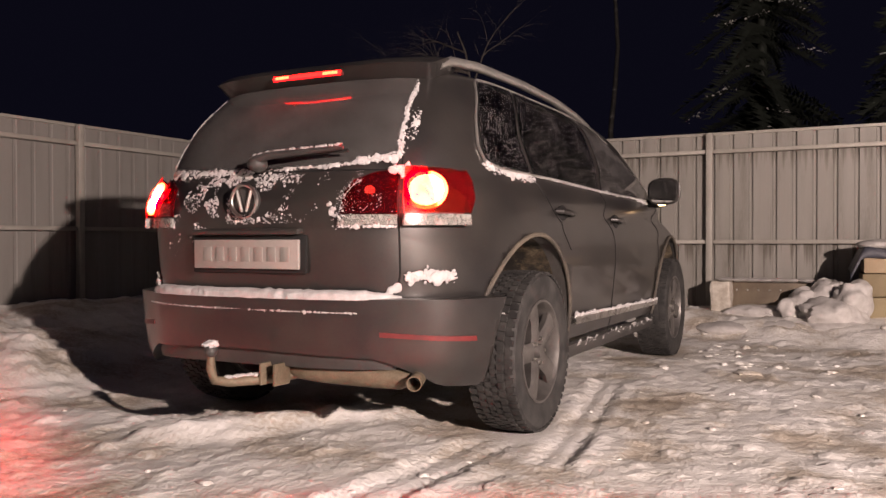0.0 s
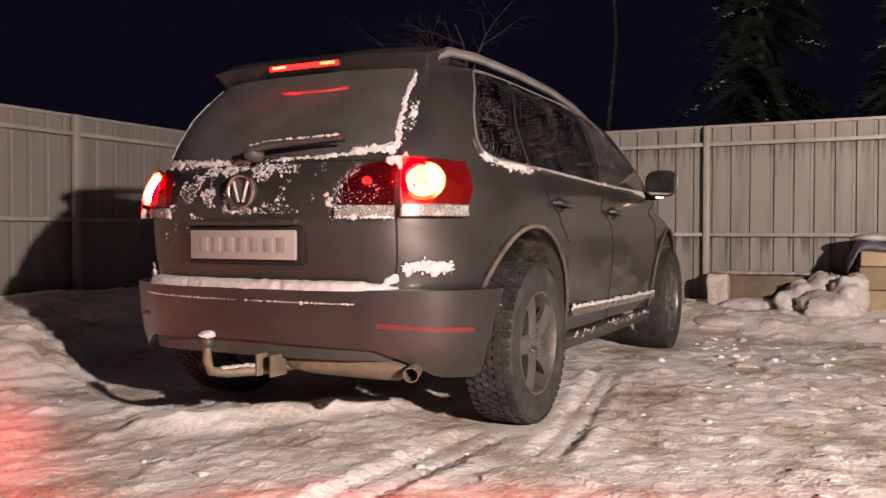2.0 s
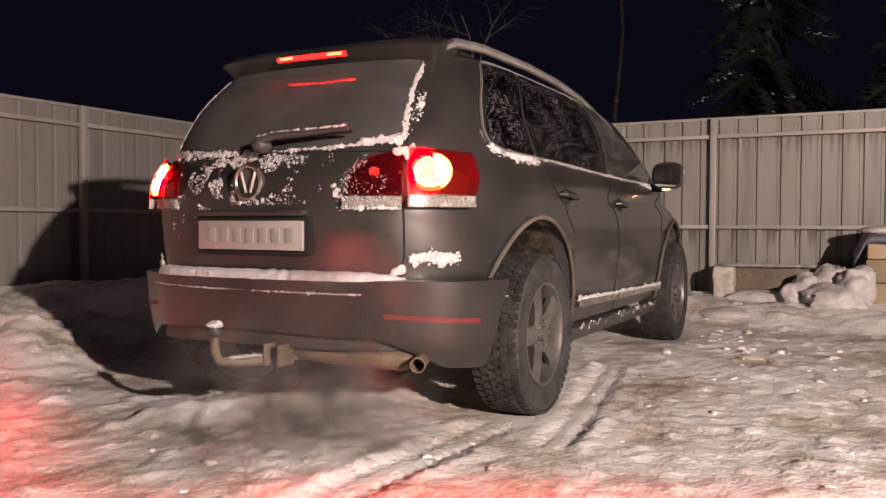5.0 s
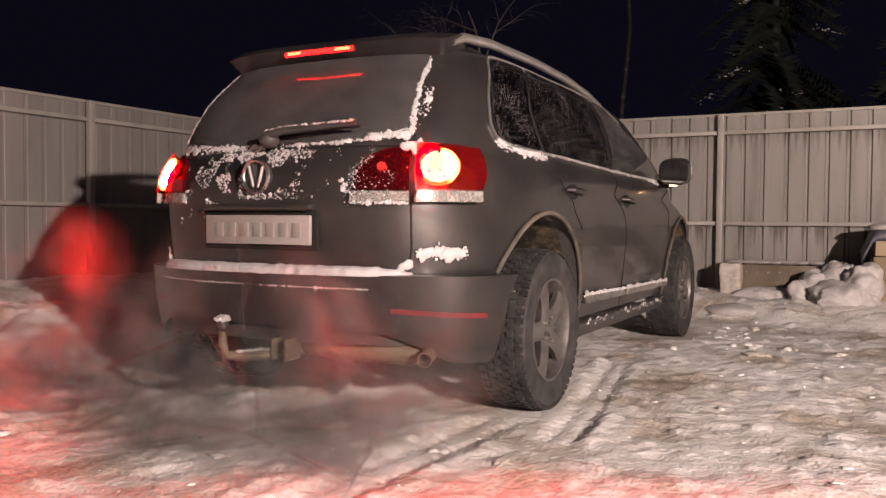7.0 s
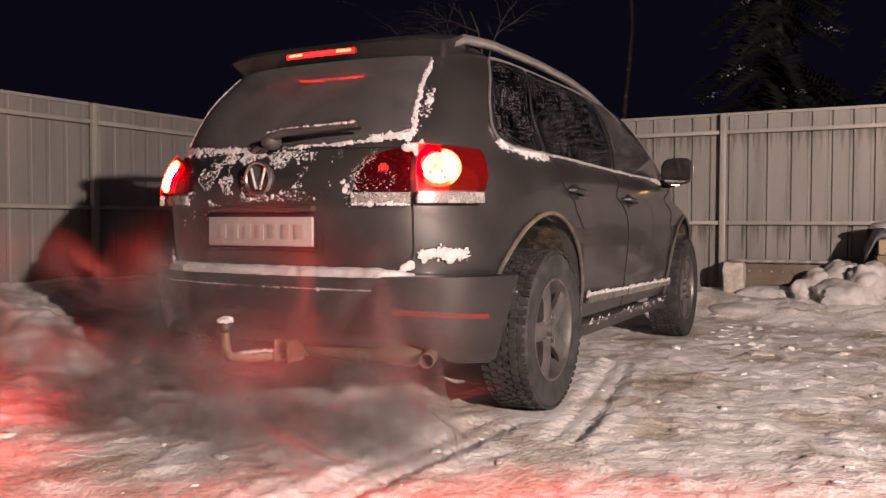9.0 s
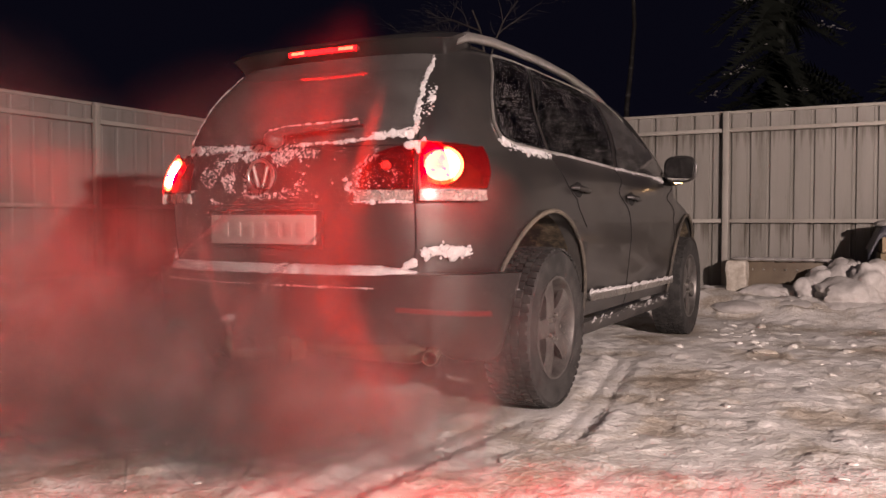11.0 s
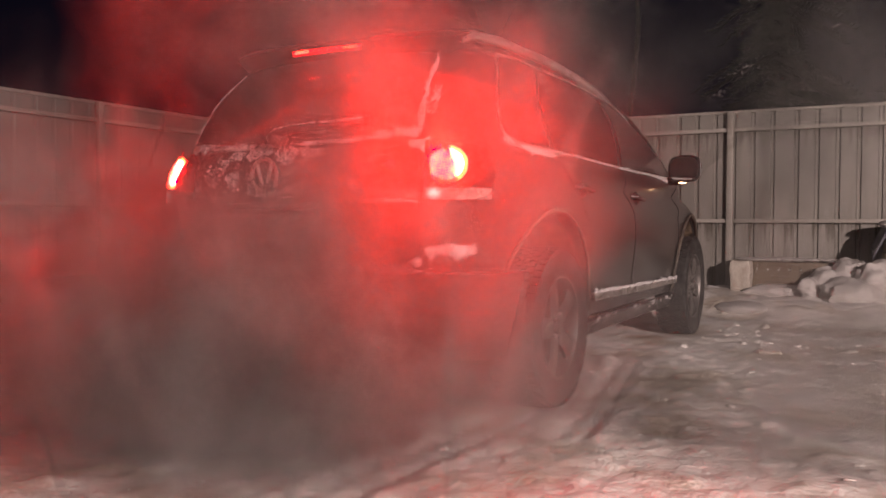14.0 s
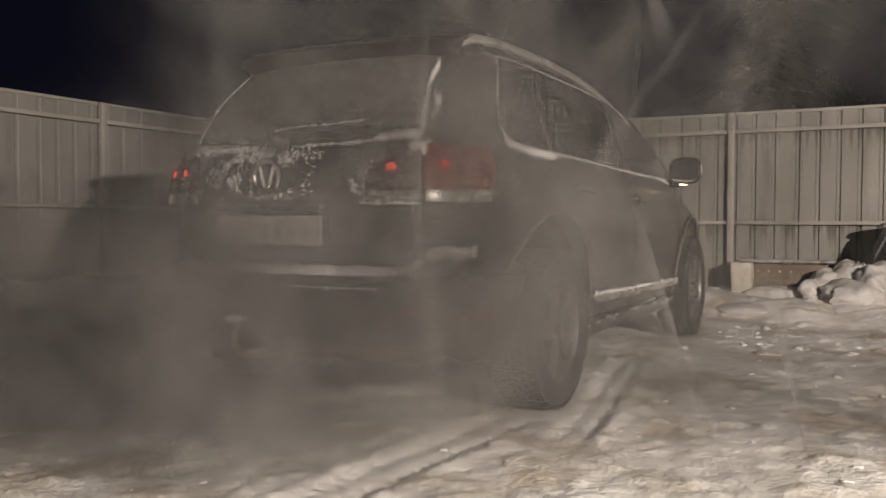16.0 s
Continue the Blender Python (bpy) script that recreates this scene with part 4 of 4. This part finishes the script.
heap("snow_cover", [((1.0 + .12 * k, 5.98, .487), (.1, .12, .02)) for k in range(7)], "snow lying on the block and panel", 2, .03)
heap("snow_bank", [((.3 + .42 * k, 5.38 + .06 * math.sin(k * 2.1), .07), (.36, .28, .10 + .02 * math.cos(k * 1.7))) for k in range(7)], "low bank of shovelled snow along the fence", 4, .04)
st = new("box_stack")
st.matrix_basis = pose(2.21, 5.62, -0.05, 0, 0, 4)
tagged(st, "stack of four tan boxes under dark sheeting and snow", "boxes")
for k in range(4):
    part("tan_box", rough_block(bmesh.new(), (.012 * (k % 2), 0, .21 * k), (.67, .5, .21 * k + .205), .012, .006, 3), CARD[k if k < 3 else 0], st)
sh = bmesh.new()
nx, ny = 26, 22
grid = [[None] * ny for _ in range(nx)]
for i in range(nx):
    for j in range(ny):
        u, v = i / (nx - 1) * .74 - .10, j / (ny - 1) * .62 - .10
        drop = max(0, -u) * 2.1 + max(0, -v) * .9
        z = .86 - drop + .025 * noise.noise(Vector((u * 8, v * 8, 0)))
        grid[i][j] = sh.verts.new((max(u, -.10 + .05 * noise.noise(Vector((v * 9, u * 5, 3)))), max(v, -.03), max(z, .52)))
for i in range(nx - 1):
    for j in range(ny - 1):
        sh.faces.new((grid[i][j], grid[i + 1][j], grid[i + 1][j + 1], grid[i][j + 1]))
sheeting = part("sheeting", sh, SHEETING, st, "dark crumpled sheeting")
md = sheeting.modifiers.new("thick", "SOLIDIFY")
md.thickness = 0.006
heap("snow_cover", [((2.53, 5.86, .835), (.36, .27, .05)), ((2.32, 5.76, .835), (.17, .16, .045))], "snow lying on the stack of boxes", 3, .04)


# lumps of trodden snow strewn over the yard
def lumps():
    bm_v, bm_f = [], []
    ico = bmesh.new()
    bmesh.ops.create_icosphere(ico, subdivisions=2, radius=1)
    base = [v.co.copy() for v in ico.verts]
    faces = [[v.index for v in f.verts] for f in ico.faces]
    ico.free()
    for k in range(420):
        x, y = random.uniform(-2.8, 4.0), random.uniform(-1.2, 5.4)
        if k % 3 == 0:
            x, y = random.uniform(.9, 3.6), random.uniform(2.0, 5.3)
        if abs(x) < 1.0 and .4 < y < 4.6:
            continue
        s = .010 * random.lognormvariate(0, .5) * (1.7 if y > 3 else 1)
        z, o = ground_height(x, y), len(bm_v)
        e, f2, tw = random.uniform(.8, 2.0), random.uniform(.35, .6), random.uniform(0, 3.1)
        ph = Vector((random.random() * 50, random.random() * 50, 0))
        for b in base:
            r = 1 + .5 * noise.noise(b * 1.6 + ph)
            px, py = b.x * s * e * r, b.y * s * r
            bm_v.append((x + px * math.cos(tw) - py * math.sin(tw), y + px * math.sin(tw) + py * math.cos(tw), z + b.z * s * f2 * r))
        bm_f += [[i + o for i in f] for f in faces]
    me = bpy.data.meshes.new("snow_lumps")
    me.from_pydata(bm_v, [], bm_f)
    me.polygons.foreach_set("use_smooth", [True] * len(bm_f))
    me.materials.append(GROUND)
    tagged(new("snow_lumps", me), "small trodden lumps of snow and ice", "snow", kind="stuff")


lumps()

# ---- trees behind the fence ----
BARK = material("grey-brown bark", 0.85, 0, ((0.35, (0.07, 0.06, 0.05)), (0.65, (0.17, 0.15, 0.13))), 9, 7, 60, 0.7, 0.02, stretch=(1, 1, .3))
# birch bark mostly near-black: night dimness put into its colour, few pale patches
BIRCH = material("birch bark dimmed for the night", 0.8, 0, ((0.5, (0.008, 0.007, 0.006)), (0.62, (0.03, 0.028, 0.026)), (0.75, (0.18, 0.17, 0.165))), 5, 6, 60, 0.4, 0.01, stretch=(.6, .6, 2.2))
# needle green taken down to near-black, the night darkness put into the colour
NEEDLE = material("spruce needles and trunk darkened for the night", 0.75, 0, ((0.35, (0.005, 0.008, 0.005)), (0.65, (0.012, 0.017, 0.011))), 5, 5, 60, 0.3, 0.01)


def limb(bm, p, d, length, r, depth, rnd, droop=0.0):
    pts, rad = [p.copy()], [r]
    n = 7
    for i in range(n):
        d = (d + Vector((rnd.uniform(-1, 1), rnd.uniform(-1, 1), rnd.uniform(-.7, .9) - droop)) * .17).normalized()
        p = p + d * length / n
        pts.append(p.copy())
        rad.append(r * (1 - .8 * (i + 1) / n))
        if depth > 0 and i >= 1 and rnd.random() < .8:
            side = Vector((rnd.uniform(-1, 1), rnd.uniform(-1, 1), rnd.uniform(-.3, .8)))
            limb(bm, p, (d + side * .9).normalized(), length * rnd.uniform(.35, .6), rad[-1] * .6, depth - 1, rnd, droop)
    tube(bm, pts, rad, 6 if depth else 4)


def bare_tree(base, height, seed, bark, limbs, label, r=.09, lean=(0, 0), reach=0.0, droop=0.0, low=.3):
    rnd = random.Random(seed)
    root = new("bare_tree")
    root.location = base
    tagged(root, label, "tree", "trees behind the fence")
    n = 12
    pts = [Vector((lean[0] * (k / n) ** 2 + .05 * math.sin(k * 1.3), lean[1] * (k / n) ** 2 + .05 * math.cos(k), height * k / n)) for k in range(n + 1)]
    part("trunk", tube(bmesh.new(), pts, [r * (1 - .8 * k / n) for k in range(n + 1)], 12), bark, root)
    bm = bmesh.new()
    for k in range(limbs):
        t = low + (.95 - low) * k / limbs
        a = rnd.uniform(0, 6.28)
        p = pts[int(t * n)]
        limb(bm, p, Vector((math.cos(a) - reach, math.sin(a) * .6, rnd.uniform(.1, .7))).normalized(), height * rnd.uniform(.25, .45), r * .30, 3, rnd, droop)
    if limbs:
        part("crown", bm, bark, root)
    return root


bare_tree((-3.2, 10.0, 0), 4.4, 5, BARK, 9, "bare deciduous tree with arching twigs lit from below", .055, (-.8, 0), .9, .55, .72)
bare_tree((-1.45, 10.6, 0), 8.0, 8, BIRCH, 0, "slim birch trunk in the dark behind the fence", .055)


def spruce(base, height, seed, wide):
    rnd = random.Random(seed)
    root = new("spruce")
    root.location = base
    tagged(root, "dark spruce with snow on the branch tips", "tree", "trees behind the fence")
    # trunk shares the near-black, not bark, so it stays lost in the dark
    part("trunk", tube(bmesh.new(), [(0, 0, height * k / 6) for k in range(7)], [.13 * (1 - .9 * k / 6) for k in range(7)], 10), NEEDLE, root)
    verts, faces = [], []
    tips = bmesh.new()
    for k in range(150):
        t = rnd.uniform(.12, .97)
        a = rnd.uniform(0, 6.28)
        ln = wide * (1 - t) ** .8 * rnd.uniform(.7, 1.1) + .15
        p = Vector((0, 0, height * t))
        d = Vector((math.cos(a), math.sin(a), -.15))
        for i in range(int(10 + ln * 8)):
            u = (i + 1) / (10 + ln * 8)
            c = p + d * ln * u + Vector((0, 0, -.35 * ln * u * u))
            for sgn in (-1, 1):
                w = Vector((-d.y, d.x, -.5)) * sgn * (.24 * (1 - u) + .08) + d * .12
                up = Vector((0, 0, .02))
                o = len(verts)
                verts.extend([c - d * .02 + up, c + d * .03 - up, c + w + Vector((0, 0, rnd.uniform(-.06, .02)))])
                faces.append((o, o + 1, o + 2))
        if rnd.random() < .26:
            e = p + d * ln + Vector((0, 0, -.33 * ln))
            side = Vector((-d.y, d.x, 0))
            for _ in range(26):
                u = rnd.uniform(0, .45)
                w = rnd.choice((-1, 1)) * rnd.uniform(0, .05 + .28 * u)
                blob(tips, e - d * u + side * w + Vector((0, 0, .30 * u - .5 * abs(w) + rnd.gauss(0, .012))), (0, 0, 1), .011 * rnd.lognormvariate(0, .4), .6)
    me = bpy.data.meshes.new("crown")
    me.from_pydata(verts, [], faces)
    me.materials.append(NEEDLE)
    new("crown", me).parent = root
    tagged(part("snow_tips", tips, SNOW, root, "small loads of snow on the twigs"), kind="stuff")


spruce((.75, 11.0, 0), 7.5, 3, 1.7)
spruce((2.9, 10.6, 0), 5.2, 4, 1.4)


# ---- exhaust smoke: rigid billows of soft flakes that drift ----
def smoke_material(name, thick, grain):
    """Fine drops that pass far more light on than they throw back; each flake thins out to nothing at its rim."""
    m = bpy.data.materials.new(name)
    m.use_nodes = True
    n, l = m.node_tree.nodes, m.node_tree.links
    n.remove(n["Principled BSDF"])
    co, inf, add, mul = n.new("ShaderNodeTexCoord"), n.new("ShaderNodeObjectInfo"), n.new("ShaderNodeVectorMath"), n.new("ShaderNodeMath")
    mul.operation, mul.inputs[1].default_value = "MULTIPLY", 40.0
    l.new(inf.outputs["Random"], mul.inputs[0])
    l.new(co.outputs["Object"], add.inputs[0]), l.new(mul.outputs[0], add.inputs[1])
    tex, mr = n.new("ShaderNodeTexNoise"), n.new("ShaderNodeMapRange")
    tex.inputs["Scale"].default_value, tex.inputs["Detail"].default_value = grain, 4
    l.new(add.outputs[0], tex.inputs["Vector"])
    mr.interpolation_type = "SMOOTHSTEP"
    for k, v in enumerate((0.34, 0.72, 0.04, thick)):
        mr.inputs[k + 1].default_value = v
    l.new(tex.outputs[0], mr.inputs[0])
    mid, far, fade, dens = n.new("ShaderNodeVectorMath"), n.new("ShaderNodeVectorMath"), n.new("ShaderNodeMapRange"), n.new("ShaderNodeMath")
    mid.operation, far.operation, dens.operation = "SUBTRACT", "LENGTH", "MULTIPLY"
    mid.inputs[1].default_value = (0.5, 0.5, 0)
    fade.interpolation_type = "SMOOTHSTEP"
    l.new(co.outputs["UV"], mid.inputs[0]), l.new(mid.outputs[0], far.inputs[0]), l.new(far.outputs["Value"], fade.inputs[0])
    for k, v in enumerate((0.0, 0.46, 1.0, 0.0)):
        fade.inputs[k + 1].default_value = v
    l.new(mr.outputs[0], dens.inputs[0]), l.new(fade.outputs[0], dens.inputs[1])
    d, tr, mx, clear, both = n.new("ShaderNodeBsdfDiffuse"), n.new("ShaderNodeBsdfTranslucent"), n.new("ShaderNodeMixShader"), n.new("ShaderNodeBsdfTransparent"), n.new("ShaderNodeMixShader")
    d.inputs[0].default_value = tr.inputs[0].default_value = (0.33, 0.325, 0.315, 1)
    both.inputs[0].default_value = 0.70
    l.new(d.outputs[0], both.inputs[1]), l.new(tr.outputs[0], both.inputs[2])
    l.new(dens.outputs[0], mx.inputs[0]), l.new(clear.outputs[0], mx.inputs[1]), l.new(both.outputs[0], mx.inputs[2])
    l.new(mx.outputs[0], n["Material Output"].inputs[0])
    return m


def billow_mesh(radius, seed, mat, flakes=13):
    """A loose ball of soft flakes, turned every way."""
    rnd = random.Random(seed)
    verts, faces, uvs = [], [], []
    for _ in range(flakes):
        q = Euler([rnd.uniform(0, 6.28) for _ in range(3)]).to_matrix()
        c = Vector((rnd.gauss(0, 1), rnd.gauss(0, 1), rnd.gauss(0, .8))) * radius * .40
        r, o = radius * rnd.uniform(.6, .95), len(verts)
        verts.append(c)
        ring = [(math.cos(2 * math.pi * k / 10), math.sin(2 * math.pi * k / 10)) for k in range(10)]
        for u, v in ring:
            verts.append(c + q @ Vector((u * r, v * r, .12 * r * math.sin(3 * u + 2 * v))))
        for k in range(10):
            e = (k + 1) % 10
            faces.append((o, o + 1 + k, o + 1 + e))
            uvs += [(.5, .5), (.5 + .5 * ring[k][0], .5 + .5 * ring[k][1]), (.5 + .5 * ring[e][0], .5 + .5 * ring[e][1])]
    me = bpy.data.meshes.new("exhaust_billow")
    me.from_pydata(verts, [], faces)
    me.uv_layers.new(name="flake").data.foreach_set("uv", [w for p in uvs for w in p])
    me.polygons.foreach_set("use_smooth", [True] * len(faces))
    me.materials.append(mat)
    return me


LOW, MID, HIGH = smoke_material("thin exhaust smoke", 0.55, 4.0), smoke_material("thick exhaust smoke", 0.33, 3.0), smoke_material("veil of exhaust smoke", 0.27, 1.6)
SIZES = {"low": [billow_mesh(.36, 1, LOW), billow_mesh(.5, 2, LOW)], "mid": [billow_mesh(.62, 3, MID), billow_mesh(.75, 4, MID)], "high": [billow_mesh(.95, 5, HIGH), billow_mesh(1.1, 6, HIGH)]}
BILLOWS = []  # thing, start, rows of (seconds after the start, place)
PIPE = Vector((.62, -.05, .2))


def billow(kind, k, start, stops):
    ob = tagged(new("exhaust_billow", SIZES[kind][k % 2]), "drifting billow of pale exhaust smoke", "smoke", "exhaust smoke", "stuff")
    BILLOWS.append((ob, start, stops, k * 47.0))


def smoke():
    rnd = random.Random(11)
    j = lambda a: rnd.uniform(-a, a)
    # thin low drift towards the heap of snow
    for k in range(12):
        t0 = 3.6 + .55 * k
        far = Vector((-2.2 + j(.5), -.1 + j(.5), .3 + j(.1)))
        mid = PIPE.lerp(far, .45) + Vector((j(.25), -.25 + j(.25), .02))
        billow("low", k, t0, [(.7, PIPE + Vector((j(.1), -.1, 0))), (3.0, mid), (7.0, far), (10.0, far + Vector((-.5, j(.3), .3)))])
    # thick clouds that roll out under the bumper, climb past the lamps and drift off over the roof
    for k in range(11):
        t0 = 8.2 + .43 * k
        u = (k * 4 % 11) / 10
        low = Vector((-.5 + 1.5 * u + j(.15), -.75 + .35 * u + j(.1), .32 + j(.1)))
        lamp_high = Vector((.05 + 1.15 * u + j(.15), -.65 + .5 * u + j(.12), .55 + .3 * u + j(.12)))
        over = Vector((-.3 + 2.6 * u + j(.3), .9 + .9 * u + j(.3), 2.35 + j(.2)))
        billow("mid", k, t0, [(.9, PIPE + Vector((j(.2), -.25, .1))), (2.0, low), (3.3, lamp_high), (4.4, lamp_high + Vector((-.1, .05, .2))), (6.6, over), (8.5, over + Vector((.3, .6, .3)))])
    # a dense low bank that gathers on the ground
    for k in range(8):
        far = Vector((-1.7 + .36 * k + j(.1), -.85 + .02 * k + j(.08), .12 + j(.06)))
        billow("mid", k, 9.4 + .45 * (k * 3 % 8), [(1.0, far + Vector((.5, .5, -.1))), (2.2, far), (5.0, far + Vector((-.1, .05, .08)))])
    # wide veils over the yard
    for k in range(8):
        t0 = 10.8 + .33 * k
        far = Vector((-1.7 + .72 * k + j(.15), -1.0 + .30 * k + j(.1), .18 + .03 * k + j(.08)))
        billow("high", k, t0, [(1.2, far + Vector((-.6, -.1, -.25))), (2.6, far), (5, far + Vector((.3, .1, .15)))])
    for k in range(4):
        t0 = 10.4 + .55 * k
        far = Vector((-0.3 + 1.2 * k + j(.3), 1.3 + .6 * k + j(.3), 2.3 + j(.2)))
        billow("high", k, t0, [(1.0, Vector((-.4 + .5 * k, 2.0 + .5 * k, .9))), (2.2, far - Vector((.4, 0, .4))), (4.0, far), (6.0, far + Vector((.5, .1, .2)))])


smoke()


# ---- what moves ----
def motions():
    off = 14.1  # the brake pedal is let go
    steps = ((0, 0), (off - 0.1, 0), (off - 0.067, 60), (off - 0.033, 120), (off, 180), (16, 180))
    for ob, p, n in TURNING:
        face = n.to_track_quat("-Y", "Z").to_matrix().to_4x4()
        walk(ob, [(t, Matrix.Translation(p - n * 0.08 * a / 180) @ face @ pose(0, 0, 0, 0, 0, a)) for t, a in steps])
    for ob, p in BAR:
        walk(ob, [(t, Matrix.Translation(p + Vector((0, 0.05, 0.03)) * a / 180) @ pose(0, 0, 0, a, 0, 0)) for t, a in steps])
    # the exhaust gas waits below the yard until its moment, then wells up at the pipe and drifts
    for ob, start, stops, turn in BILLOWS:
        first = stops[0][1]
        below = Vector((first.x, first.y, -2.6))
        rows = [(0, Matrix.Translation(below) @ pose(0, 0, 0, 0, 0, turn)), (start, Matrix.Translation(below) @ pose(0, 0, 0, 0, 0, turn))]
        for dt, p in stops:
            if start + dt < 15.9:
                rows.append((start + dt, Matrix.Translation(p) @ pose(0, 0, 0, 4 * dt, 0, turn + 7 * dt)))
                last = (dt, p)
            else:
                a = (16 - start - last[0]) / (dt - last[0])
                rows.append((16, Matrix.Translation(last[1].lerp(p, a)) @ pose(0, 0, 0, 4 * (16 - start), 0, turn + 7 * (16 - start))))
                break
        else:
            rows.append((16, Matrix.Translation(stops[-1][1] + Vector((-.1, 0, .1))) @ pose(0, 0, 0, 4 * (16 - start), 0, turn + 7 * (16 - start))))
        walk(ob, rows)


motions()
